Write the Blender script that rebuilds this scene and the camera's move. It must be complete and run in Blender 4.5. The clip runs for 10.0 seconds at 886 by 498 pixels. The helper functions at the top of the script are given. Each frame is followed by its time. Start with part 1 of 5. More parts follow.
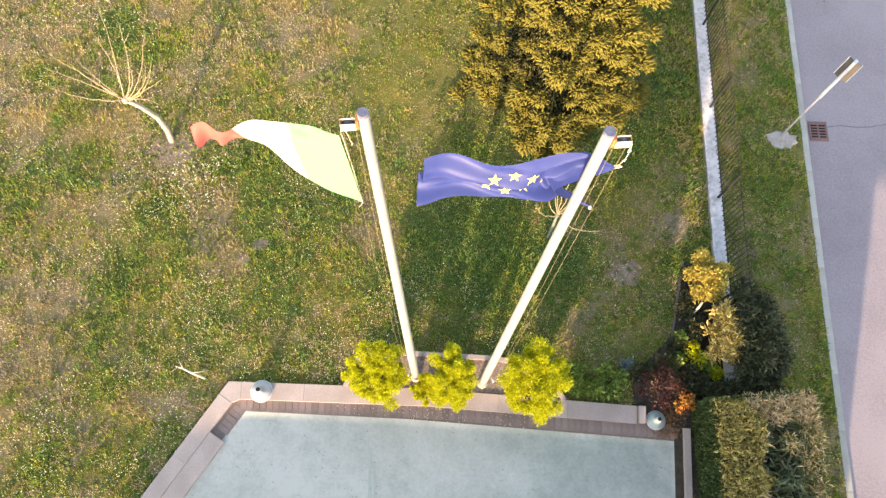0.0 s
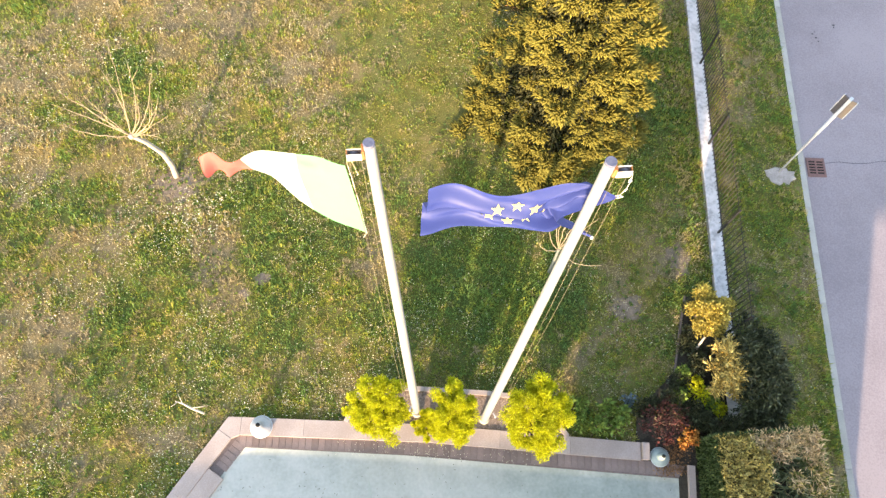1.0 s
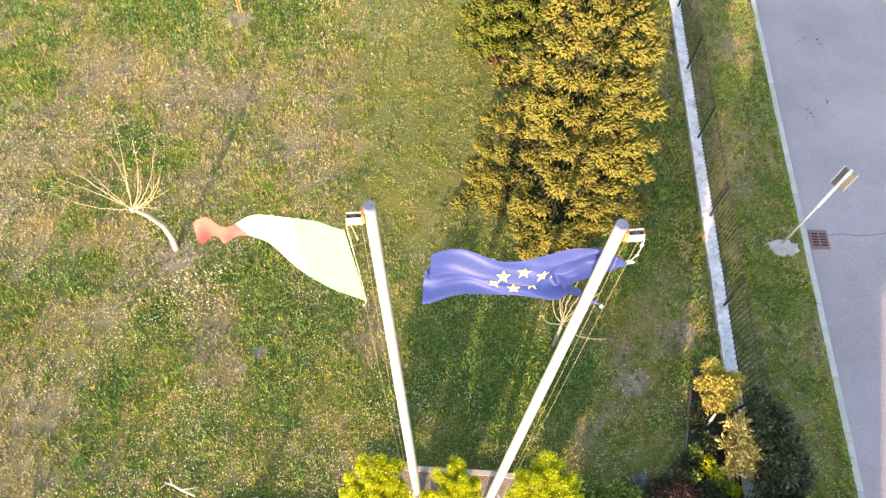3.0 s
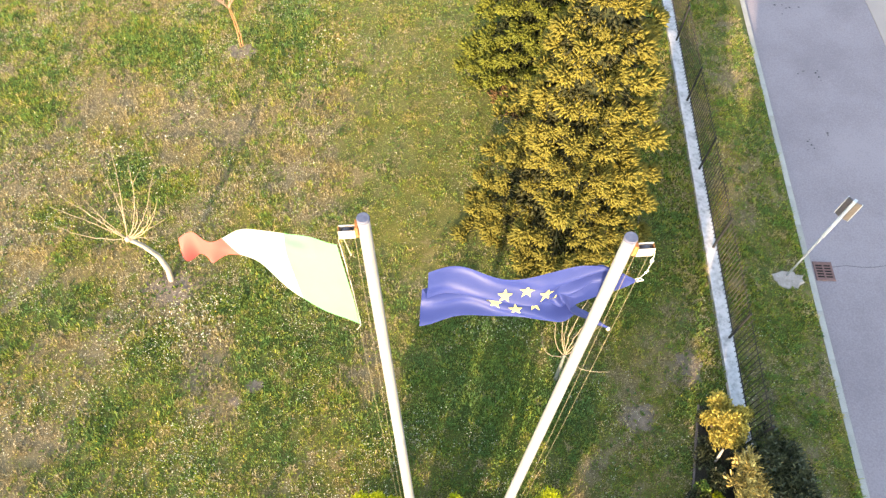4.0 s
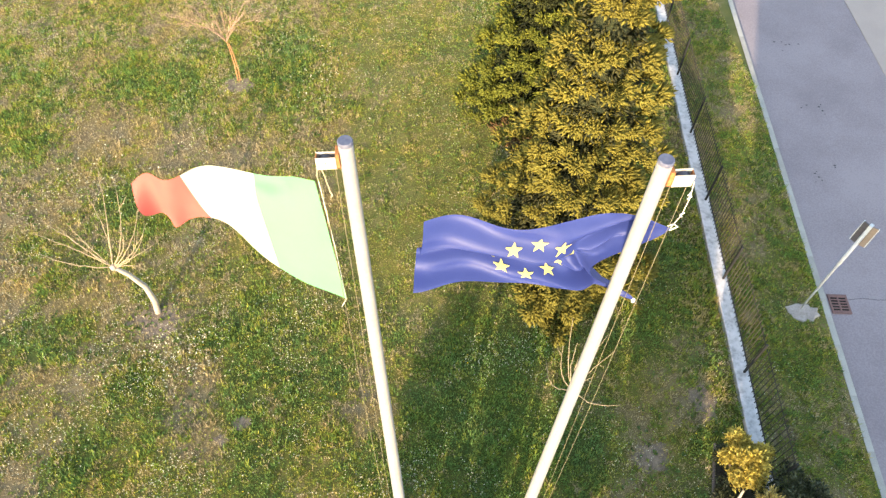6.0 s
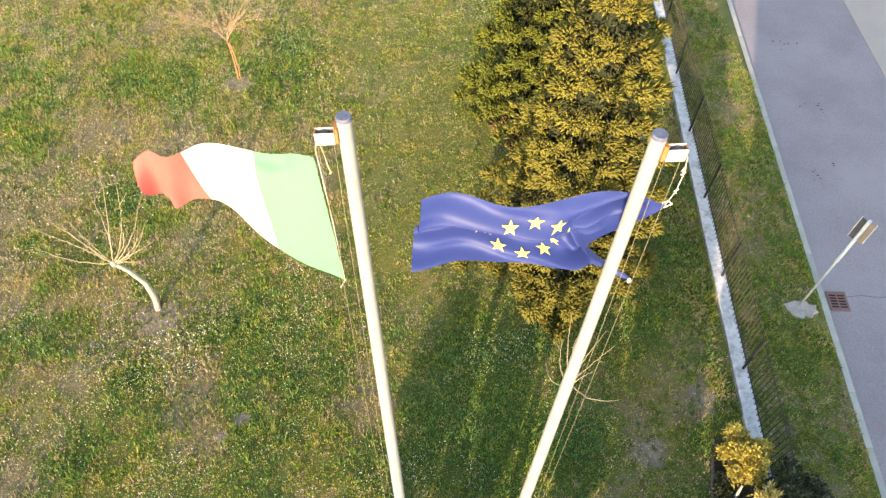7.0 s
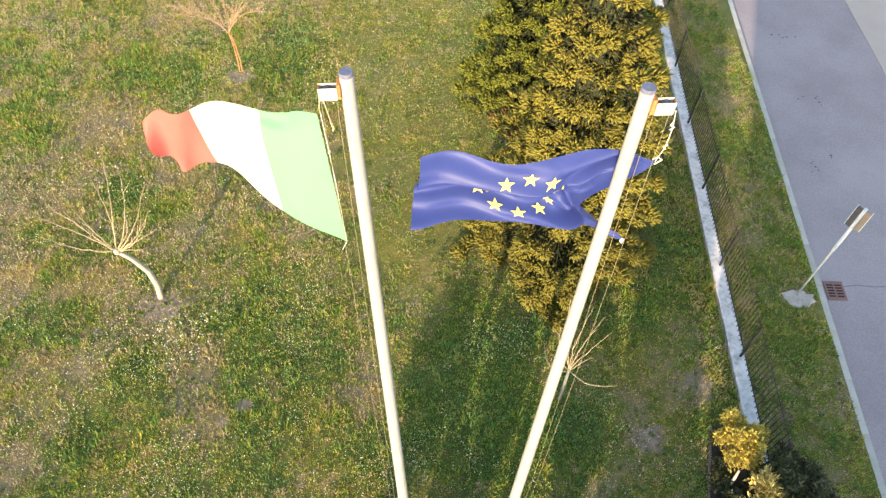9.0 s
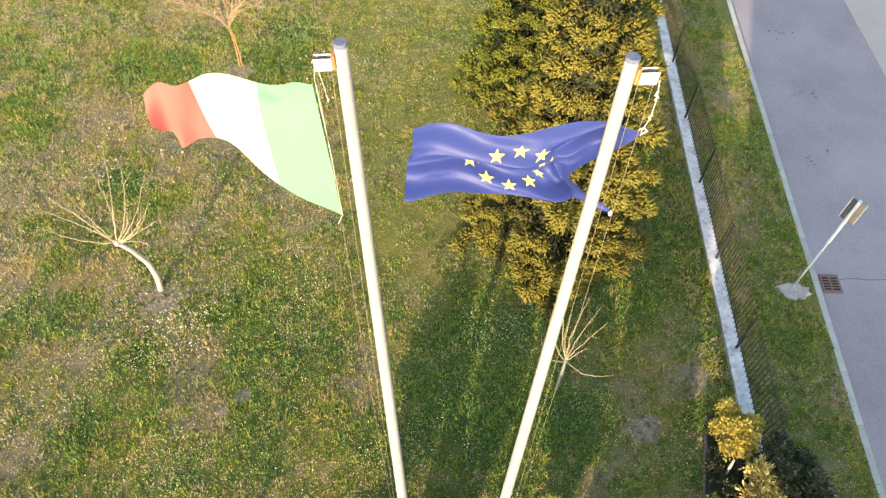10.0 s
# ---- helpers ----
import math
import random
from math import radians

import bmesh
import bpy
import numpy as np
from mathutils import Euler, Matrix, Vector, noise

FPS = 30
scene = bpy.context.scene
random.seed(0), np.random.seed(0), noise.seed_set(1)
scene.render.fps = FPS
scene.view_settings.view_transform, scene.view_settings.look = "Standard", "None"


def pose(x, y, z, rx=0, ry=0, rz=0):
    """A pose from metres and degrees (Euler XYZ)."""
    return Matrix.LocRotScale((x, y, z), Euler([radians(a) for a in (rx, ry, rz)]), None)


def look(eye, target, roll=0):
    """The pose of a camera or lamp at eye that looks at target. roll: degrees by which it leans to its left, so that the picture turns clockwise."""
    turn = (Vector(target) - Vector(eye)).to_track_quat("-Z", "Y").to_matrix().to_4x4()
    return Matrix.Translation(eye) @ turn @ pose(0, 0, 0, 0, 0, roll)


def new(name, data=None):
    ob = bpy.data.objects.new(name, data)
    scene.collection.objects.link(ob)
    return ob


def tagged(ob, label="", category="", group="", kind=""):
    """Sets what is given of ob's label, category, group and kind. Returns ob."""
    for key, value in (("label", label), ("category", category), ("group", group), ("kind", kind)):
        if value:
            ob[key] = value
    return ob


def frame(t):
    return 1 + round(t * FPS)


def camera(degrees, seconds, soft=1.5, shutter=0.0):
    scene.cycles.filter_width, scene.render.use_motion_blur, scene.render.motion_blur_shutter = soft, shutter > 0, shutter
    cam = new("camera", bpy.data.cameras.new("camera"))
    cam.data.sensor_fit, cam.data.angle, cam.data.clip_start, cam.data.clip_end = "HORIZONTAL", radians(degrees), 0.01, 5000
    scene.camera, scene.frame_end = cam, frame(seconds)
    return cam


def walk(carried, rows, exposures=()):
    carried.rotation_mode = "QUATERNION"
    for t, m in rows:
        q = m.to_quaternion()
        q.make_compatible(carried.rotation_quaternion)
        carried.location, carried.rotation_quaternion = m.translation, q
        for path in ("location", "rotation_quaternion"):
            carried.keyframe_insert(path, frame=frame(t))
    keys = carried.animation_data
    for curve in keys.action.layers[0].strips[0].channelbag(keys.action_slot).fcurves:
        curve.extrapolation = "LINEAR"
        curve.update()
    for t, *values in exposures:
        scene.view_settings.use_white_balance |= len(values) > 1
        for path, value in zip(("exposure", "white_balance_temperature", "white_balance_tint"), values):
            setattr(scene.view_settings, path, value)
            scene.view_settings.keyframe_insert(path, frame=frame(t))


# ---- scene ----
cam = camera(65.8, 10.0, soft=1.4)
PATH = [
    (0, (0.012, 0.115, 12.129), (0.072, 0.741, 10.23), 1.9),
    (0.5, (0.002, 0.081, 12.137), (0.064, 0.758, 10.257), 1.75),
    (1, (-0.008, 0.063, 12.15), (0.056, 0.79, 10.288), 1.55),
    (1.5, (-0.01, 0.05, 12.155), (0.055, 0.828, 10.313), 1.35),
    (2, (-0.018, 0.066, 12.122), (0.05, 0.893, 10.302), 1.2),
    (2.5, (-0.02, 0.085, 12.053), (0.051, 0.961, 10.257), 1.1),
    (4, (-0.007, 0.097, 11.772), (0.072, 1.114, 10.052), 1.0),
    (4.5, (-0.004, 0.06, 11.591), (0.078, 1.118, 9.896), 0.95),
    (5, (-0.012, 0.017, 11.369), (0.073, 1.115, 9.7), 0.9),
    (5.5, (-0.006, -0.002, 11.162), (0.081, 1.137, 9.52), 0.9),
    (7, (0.004, -0.144, 11.045), (0.092, 1.016, 9.418), 0.9),
    (7.5, (0.009, -0.196, 11.044), (0.095, 0.965, 9.417), 0.85),
    (8, (0.011, -0.24, 11.038), (0.096, 0.92, 9.411), 0.85),
    (8.5, (0.004, -0.294, 11.032), (0.09, 0.866, 9.404), 0.85),
    (9, (0.0, -0.367, 11.024), (0.086, 0.792, 9.396), 0.85),
    (9.5, (0.014, -0.449, 11.025), (0.099, 0.71, 9.397), 0.85),
    (10, (0.026, -0.535, 11.014), (0.112, 0.624, 9.386), 0.9),
]
walk(cam, [(t, look(eye, target, roll)) for t, eye, target, roll in PATH], [(0, 2.48, 7900, 13), (0.5, 2.62, 7750, 11), (2.5, 2.66, 7400, 10), (4.5, 2.54, 7450, 8), (5.5, 2.42, 7300, 6.5), (7.5, 2.26, 7300, 5.5), (10, 2.28, 7300, 5.5)])

# ---- light: a low warm evening sun behind the poles, clear sky ----
SUN_WAY = Vector((0.347, 0.938, -0.235)).normalized()
sun = new("sun", bpy.data.lights.new("sun", "SUN"))
sun.data.energy, sun.data.angle, sun.data.color = 2.4, radians(0.5), (1.0, 0.82, 0.62)
sun.matrix_world = look((-8, -25, 12), Vector((-8, -25, 12)) + SUN_WAY)
world = bpy.data.worlds.new("sky")
scene.world = world
world.use_nodes = True
sky = world.node_tree.nodes.new("ShaderNodeTexSky")
sky.sky_type, sky.sun_disc = "NISHITA", False
sky.sun_elevation, sky.sun_rotation = radians(13.2), radians(200.3)
background = world.node_tree.nodes["Background"]
background.inputs["Strength"].default_value = 0.15
world.node_tree.links.new(sky.outputs[0], background.inputs["Color"])

rng = np.random.default_rng(7)


# ---- materials ----
def material(name, colour, rough=0.8, metal=0.0, second=None, scale=8.0, fine=60.0, bump=0.3, depth=0.01,
             island=0.0, rand=0.0, translucent=0.0, third=None, attribute=None, spec=0.3, hue=0.0):
    """A surface: two or three colours mixed by noise at two scales (or by a stored attribute), with a fine bump."""
    m = bpy.data.materials.new(name)
    m.use_nodes = True
    t = m.node_tree
    n, link = t.nodes, t.links.new
    shader = n["Principled BSDF"]
    shader.inputs["Roughness"].default_value, shader.inputs["Metallic"].default_value = rough, metal
    shader.inputs["Specular IOR Level"].default_value = spec
    where = n.new("ShaderNodeTexCoord")
    big, small = n.new("ShaderNodeTexNoise"), n.new("ShaderNodeTexNoise")
    for node, s in ((big, scale), (small, fine)):
        node.inputs["Scale"].default_value, node.inputs["Detail"].default_value = s, 4
        link(where.outputs["Object"], node.inputs["Vector"])
    both = n.new("ShaderNodeMath")
    both.operation = "MULTIPLY_ADD"
    link(small.outputs["Fac"], both.inputs[0])
    both.inputs[1].default_value = 0.5
    half = n.new("ShaderNodeMath")
    half.operation = "MULTIPLY"
    half.inputs[1].default_value = 0.5
    link(big.outputs["Fac"], half.inputs[0])
    link(half.outputs[0], both.inputs[2])
    source = both.outputs[0]
    lo, hi = 0.38, 0.62
    if attribute:
        a = n.new("ShaderNodeAttribute")
        a.attribute_name = attribute
        add = n.new("ShaderNodeMath")
        add.operation = "MULTIPLY_ADD"
        link(both.outputs[0], add.inputs[0])
        add.inputs[1].default_value = 0.8
        link(a.outputs["Fac"], add.inputs[2])
        source, lo, hi = add.outputs[0], 0.4, 1.4
    ramp = n.new("ShaderNodeValToRGB")
    colours = [colour] + [c for c in (second or tuple(c * 0.7 for c in colour), third) if c]
    e = ramp.color_ramp.elements
    e[0].position, e[1].position = lo, hi
    e[0].color, e[1].color = (*colours[0], 1), (*colours[-1], 1)
    if len(colours) == 3:
        e.new((lo + hi) / 2).color = (*colours[1], 1)
    link(source, ramp.inputs[0])
    out = ramp.outputs[0]
    for amount, node_type, socket in ((island, "ShaderNodeNewGeometry", "Random Per Island"), (rand, "ShaderNodeObjectInfo", "Random")):
        if amount:
            node = n.new(node_type)
            span = n.new("ShaderNodeMapRange")
            span.inputs["To Min"].default_value, span.inputs["To Max"].default_value = 1 - amount, 1 + amount
            link(node.outputs[socket], span.inputs["Value"])
            mix = n.new("ShaderNodeVectorMath")
            mix.operation = "SCALE"
            link(out, mix.inputs[0])
            link(span.outputs[0], mix.inputs["Scale"])
            out = mix.outputs[0]
    if hue:
        patch, warm = n.new("ShaderNodeTexNoise"), n.new("ShaderNodeValToRGB")
        patch.inputs["Scale"].default_value, patch.inputs["Detail"].default_value = hue, 5
        link(where.outputs["Object"], patch.inputs["Vector"])
        w = warm.color_ramp.elements
        w[0].position, w[1].position = 0.38, 0.62
        w[0].color, w[1].color = (0.94, 1.0, 0.95, 1), (1.04, 1.05, 0.72, 1)
        link(patch.outputs["Fac"], warm.inputs[0])
        product = n.new("ShaderNodeVectorMath")
        product.operation = "MULTIPLY"
        link(out, product.inputs[0])
        link(warm.outputs[0], product.inputs[1])
        out = product.outputs[0]
    link(out, shader.inputs["Base Color"])
    if bump:
        b = n.new("ShaderNodeBump")
        b.inputs["Strength"].default_value, b.inputs["Distance"].default_value = bump, depth
        link(both.outputs[0], b.inputs["Height"])
        link(b.outputs[0], shader.inputs["Normal"])
    if translucent:
        thin, blend = n.new("ShaderNodeBsdfTranslucent"), n.new("ShaderNodeMixShader")
        link(out, thin.inputs["Color"])
        blend.inputs[0].default_value = translucent
        link(shader.outputs[0], blend.inputs[1])
        link(thin.outputs[0], blend.inputs[2])
        link(blend.outputs[0], n["Material Output"].inputs["Surface"])
    return m


M = {
    "soil": material("lawn_soil", (0.06, 0.075, 0.015), 0.95, second=(0.15, 0.13, 0.045), third=(0.205, 0.150, 0.092), scale=7, fine=60, bump=0.9, depth=0.04, attribute="dry", hue=0.9),
    "grass": material("grass", (0.160, 0.252, 0.076), 0.7, second=(0.385, 0.355, 0.062), third=(0.43, 0.325, 0.215), scale=4, fine=30, bump=0, island=0.38, translucent=0.3, attribute="dry", hue=0.9),
    "rosette": material("rosette_leaf", (0.14, 0.19, 0.03), 0.6, second=(0.20, 0.24, 0.04), scale=6, fine=30, bump=0, island=0.4, translucent=0.25),
    "rosette_dark": material("dark_rosette_leaf", (0.06, 0.115, 0.03), 0.6, second=(0.10, 0.155, 0.035), scale=6, fine=30, bump=0, island=0.4, translucent=0.2),
    "petal": material("petal", (0.74, 0.69, 0.52), 0.7, second=(0.66, 0.60, 0.40), bump=0, island=0.12, translucent=0.2),
    "dandelion": material("dandelion", (0.7, 0.5, 0.03), 0.7, second=(0.6, 0.4, 0.02), bump=0, island=0.2),
    "asphalt": material("asphalt", (0.232, 0.193, 0.212), 0.95, second=(0.315, 0.265, 0.286), scale=0.7, fine=34, bump=0.3, depth=0.006, spec=0.1),
    "paving": material("pink_paving", (0.36, 0.29, 0.27), 0.9, second=(0.42, 0.34, 0.31), scale=1.2, fine=90, bump=0.25),
    "kerb": material("kerb_concrete", (0.42, 0.39, 0.36), 0.9, second=(0.30, 0.28, 0.26), scale=3, fine=70, bump=0.4, rand=0.1),
    "coping": material("coping_stone", (0.43, 0.345, 0.315), 0.85, second=(0.33, 0.26, 0.235), scale=2.0, fine=50, bump=0.3, rand=0.06),
    "slab": material("slab_screed", (0.43, 0.425, 0.395), 0.8, second=(0.25, 0.272, 0.238), third=(0.20, 0.223, 0.19), scale=5.0, fine=19, bump=0.15, attribute="stain_shade"),
    "brick": material("paver_brick", (0.275, 0.20, 0.178), 0.9, second=(0.205, 0.15, 0.136), scale=14, fine=90, bump=0.5, rand=0.16),
    "mortar": material("mortar", (0.21, 0.155, 0.14), 0.95, scale=20, fine=120),
    "wall": material("fence_wall_concrete", (0.66, 0.61, 0.63), 0.9, second=(0.56, 0.52, 0.535), third=(0.36, 0.335, 0.345), scale=4, fine=15, bump=0.4),
    "plaster": material("plaster", (0.6, 0.55, 0.48), 0.9, scale=1),
    "post_iron": material("post_dark_iron", (0.014, 0.014, 0.016), 0.6, 0.0, second=(0.03, 0.027, 0.026), scale=12, fine=120, bump=0.2),
    "iron": material("dark_iron", (0.024, 0.022, 0.022), 0.65, 0.0, second=(0.06, 0.046, 0.034), scale=12, fine=120, bump=0.2),
    "pole": material("pole_white_paint", (0.29, 0.285, 0.29), 0.5, second=(0.25, 0.24, 0.235), scale=3, fine=40, bump=0.05),
    "footpaint": material("foot_paint", (0.45, 0.47, 0.38), 0.6, second=(0.36, 0.34, 0.27), scale=20, fine=80, bump=0.2),
    "cap": material("grey_pole_cap", (0.085, 0.09, 0.145), 0.6, second=(0.13, 0.135, 0.19), scale=20),
    "bracket": material("bracket_white", (0.5, 0.48, 0.45), 0.5, second=(0.42, 0.35, 0.29), scale=25, fine=90, bump=0.1),
    "rust": material("rusty_steel", (0.42, 0.17, 0.06), 0.85, second=(0.26, 0.10, 0.04), scale=30, fine=120, bump=0.4),
    "rope": material("rope", (0.24, 0.205, 0.13), 0.9, second=(0.17, 0.14, 0.085), scale=60, fine=300),
    "knot": material("white_cord", (0.75, 0.72, 0.66), 0.9, second=(0.6, 0.56, 0.5), scale=60, fine=300),
    "cord": material("beige_cord", (0.46, 0.38, 0.27), 0.9, second=(0.34, 0.27, 0.18), scale=60, fine=300),
    "green": material("flag_green", (0.150, 0.48, 0.21), 0.75, second=(0.17, 0.51, 0.235), scale=3, fine=400, bump=0.05, translucent=0.35, spec=0.1),
    "white": material("flag_white", (0.56, 0.60, 0.54), 0.75, second=(0.53, 0.57, 0.51), scale=3, fine=400, bump=0.05, translucent=0.35, spec=0.1),
    "red": material("flag_red", (0.68, 0.135, 0.12), 0.75, second=(0.64, 0.15, 0.13), scale=3, fine=400, bump=0.05, translucent=0.35, spec=0.1),
    "blue": material("flag_blue", (0.020, 0.034, 0.165), 0.5, second=(0.034, 0.050, 0.205), scale=3, fine=400, bump=0.05, translucent=0.2, spec=0.3),
    "star": material("flag_star", (0.70, 0.62, 0.16), 0.7, second=(0.64, 0.57, 0.15), scale=3, fine=300, bump=0.05),
    "lamp_grey": material("lamp_painted_metal", (0.38, 0.365, 0.375), 0.5, 0.0, second=(0.31, 0.30, 0.31), scale=10, fine=60, bump=0.05),
    "lamp_green": material("lamp_green_metal", (0.36, 0.41, 0.39), 0.5, 0.0, second=(0.28, 0.33, 0.31), scale=10, fine=60, bump=0.05),
    "lamp_white": material("galvanised_steel", (0.60, 0.62, 0.67), 0.5, 0.0, second=(0.5, 0.52, 0.56), scale=10, fine=60, bump=0.05),
    "lamp_dark": material("lamp_dark_plastic", (0.09, 0.085, 0.10), 0.5, scale=10),
    "lamp_tan": material("lamp_panel", (0.25, 0.20, 0.165), 0.5, second=(0.20, 0.16, 0.14), scale=10),
    "grate": material("grate_iron", (0.24, 0.135, 0.125), 0.8, 0.2, second=(0.17, 0.10, 0.095), scale=18, fine=80, bump=0.3),
    "black": material("dark_void", (0.012, 0.012, 0.012), 0.9),
    "stain": material("tar_stain", (0.05, 0.05, 0.055), 0.8),
    "concrete": material("footing_concrete", (0.44, 0.37, 0.345), 0.95, second=(0.26, 0.215, 0.195), scale=6, fine=50, bump=0.5),
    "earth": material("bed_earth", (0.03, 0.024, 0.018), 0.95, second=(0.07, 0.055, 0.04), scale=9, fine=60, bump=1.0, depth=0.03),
    "gravel": material("bed_gravel", (0.34, 0.25, 0.20), 0.95, second=(0.13, 0.09, 0.07), scale=30, fine=90, bump=1.0, depth=0.02),
    "bark": material("pale_bark", (0.42, 0.36, 0.31), 0.9, second=(0.28, 0.23, 0.19), scale=14, fine=70, bump=0.4),
    "twig": material("ochre_twig", (0.40, 0.31, 0.205), 0.85, second=(0.31, 0.235, 0.15), scale=10, fine=60, bump=0.2),
    "red_twig": material("red_brown_twig", (0.42, 0.20, 0.10), 0.85, second=(0.30, 0.14, 0.07), scale=10, fine=60, bump=0.2),
    "pink_twig": material("pinkish_twig", (0.46, 0.30, 0.23), 0.85, second=(0.36, 0.22, 0.16), scale=10, fine=60, bump=0.2),
    "grey_bark": material("grey_green_bark", (0.20, 0.20, 0.17), 0.9, second=(0.13, 0.14, 0.12), scale=14, fine=70, bump=0.4),
    "dead": material("weathered_dead_wood", (0.52, 0.44, 0.36), 0.9, second=(0.5, 0.42, 0.34), scale=14, fine=70, bump=0.4),
    "trunk": material("spruce_bark", (0.10, 0.07, 0.05), 0.95, second=(0.16, 0.11, 0.08), scale=10, fine=60, bump=0.8),
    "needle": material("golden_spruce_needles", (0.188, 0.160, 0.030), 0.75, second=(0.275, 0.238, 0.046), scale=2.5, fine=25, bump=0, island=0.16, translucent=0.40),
    # older inner needles, darkened further: shade between the boughs is in the colour
    "needle_old_shaded": material("old_shaded_spruce_needles", (0.032, 0.036, 0.014), 0.7, second=(0.066, 0.060, 0.019), scale=2.5, fine=25, bump=0, island=0.35, translucent=0.25),
    "needle2_old_shaded": material("old_shaded_green_needles", (0.020, 0.026, 0.008), 0.7, second=(0.046, 0.051, 0.011), scale=2.5, fine=25, bump=0, island=0.35, translucent=0.25),
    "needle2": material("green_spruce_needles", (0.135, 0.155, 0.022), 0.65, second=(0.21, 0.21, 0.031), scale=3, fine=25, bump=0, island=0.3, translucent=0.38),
    # near-black green that paints the shade deep inside the spruces
    "inner": material("shaded_inner_needles", (0.028, 0.034, 0.013), 0.9, second=(0.016, 0.019, 0.008), scale=9, fine=40, bump=1.0, depth=0.05),
    "brown_needle": material("dead_spruce_needles", (0.15, 0.078, 0.032), 0.8, second=(0.10, 0.07, 0.025), scale=5, fine=25, bump=0, island=0.3),
    "lime": material("bright_yellow_foliage", (0.59, 0.58, 0.030), 0.6, second=(0.43, 0.45, 0.024), scale=6, fine=40, bump=0, island=0.25, translucent=0.5),
    "gold": material("golden_shrub_foliage", (0.60, 0.47, 0.11), 0.55, second=(0.33, 0.26, 0.06), scale=6, fine=40, bump=0, island=0.5, translucent=0.35),
    "variegated": material("variegated_foliage", (0.86, 0.63, 0.22), 0.55, second=(0.34, 0.24, 0.06), scale=9, fine=30, bump=0, island=0.7, translucent=0.15),
    "dark": material("dark_evergreen_leaf", (0.024, 0.030, 0.015), 0.38, second=(0.105, 0.108, 0.052), scale=7, fine=30, bump=0, island=0.7, translucent=0.05),
    "redleaf": material("red_shrub_leaf", (0.045, 0.018, 0.018), 0.6, second=(0.13, 0.034, 0.028), scale=4, fine=30, bump=0, island=0.45, translucent=0.2),
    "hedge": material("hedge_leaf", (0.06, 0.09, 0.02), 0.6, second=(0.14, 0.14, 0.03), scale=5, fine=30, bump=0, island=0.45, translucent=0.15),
    # same leaf, darker: the shade of the hedge's side is put into the colour
    "hedge_side": material("hedge_shaded_leaf", (0.045, 0.07, 0.022), 0.6, second=(0.085, 0.11, 0.03), scale=5, fine=30, bump=0, island=0.45, translucent=0.1),
    "hedge_gold": material("hedge_yellow_leaf", (0.62, 0.46, 0.16), 0.6, second=(0.27, 0.22, 0.06), scale=7, fine=30, bump=0, island=0.6, translucent=0.15),
    "hedge_dead": material("hedge_dead_twigs", (0.70, 0.49, 0.30), 0.85, second=(0.46, 0.33, 0.16), scale=5, fine=30, bump=0, island=0.45),
    "orange_leaf": material("orange_shrub_leaf", (0.42, 0.12, 0.03), 0.6, second=(0.30, 0.20, 0.04), scale=5, fine=30, bump=0, island=0.4, translucent=0.25),
    "strap": material("pale_strap_leaf", (0.085, 0.115, 0.05), 0.6, second=(0.20, 0.20, 0.10), scale=5, fine=30, bump=0, island=0.4, translucent=0.15),
    "scuff": material("pale_scuff", (0.33, 0.35, 0.31), 0.85, second=(0.37, 0.385, 0.345), scale=3, fine=20, bump=0.1),
    "litter": material("dry_leaf_bits", (0.15, 0.16, 0.13), 0.9, second=(0.21, 0.20, 0.16), scale=5, fine=30, bump=0, island=0.3),
    "tan_leaf": material("rusty_fallen_leaf", (0.30, 0.15, 0.06), 0.8, second=(0.17, 0.085, 0.04), scale=9, fine=40, bump=0, island=0.4),
    "blue_leaf": material("blue_grey_leaf", (0.16, 0.20, 0.24), 0.6, second=(0.10, 0.15, 0.13), scale=9, fine=40, bump=0, island=0.3),
    "bare": material("bare_earth", (0.27, 0.20, 0.15), 0.95, second=(0.15, 0.11, 0.08), scale=12, fine=60, bump=1.0, depth=0.03),
    "weed": material("weed_leaf", (0.13, 0.22, 0.045), 0.6, second=(0.25, 0.29, 0.06), scale=6, fine=30, bump=0, island=0.4, translucent=0.2),
}


# ---- building helpers ----
def mesh_of(name, verts, faces, mat):
    """A mesh from arrays of corners and of faces that all have the same number of corners."""
    verts, faces = np.asarray(verts, float), np.asarray(faces, int)
    me = bpy.data.meshes.new(name)
    k = faces.shape[1]
    me.vertices.add(len(verts))
    me.vertices.foreach_set("co", verts.ravel())
    me.loops.add(faces.size)
    me.loops.foreach_set("vertex_index", faces.ravel())
    me.polygons.add(len(faces))
    me.polygons.foreach_set("loop_start", np.arange(0, faces.size, k))
    me.update(calc_edges=True)
    me.materials.append(mat)
    return me


def done(bm, name, mat, smooth=False):
    me = bpy.data.meshes.new(name)
    bm.normal_update()
    bm.to_mesh(me)
    bm.free()
    me.materials.append(mat)
    if smooth:
        me.polygons.foreach_set("use_smooth", [True] * len(me.polygons))
    return me


def thing(name, label, category, place=(0, 0, 0), group="", kind="", turn=0.0):
    ob = new(name)
    ob.matrix_world = pose(*place, 0, 0, turn)
    return tagged(ob, label, category, group, kind)


def part(name, me, parent, label="", m=None):
    ob = new(name, me)
    ob.parent = parent
    if m is not None:
        ob.matrix_basis = m
    return tagged(ob, label)


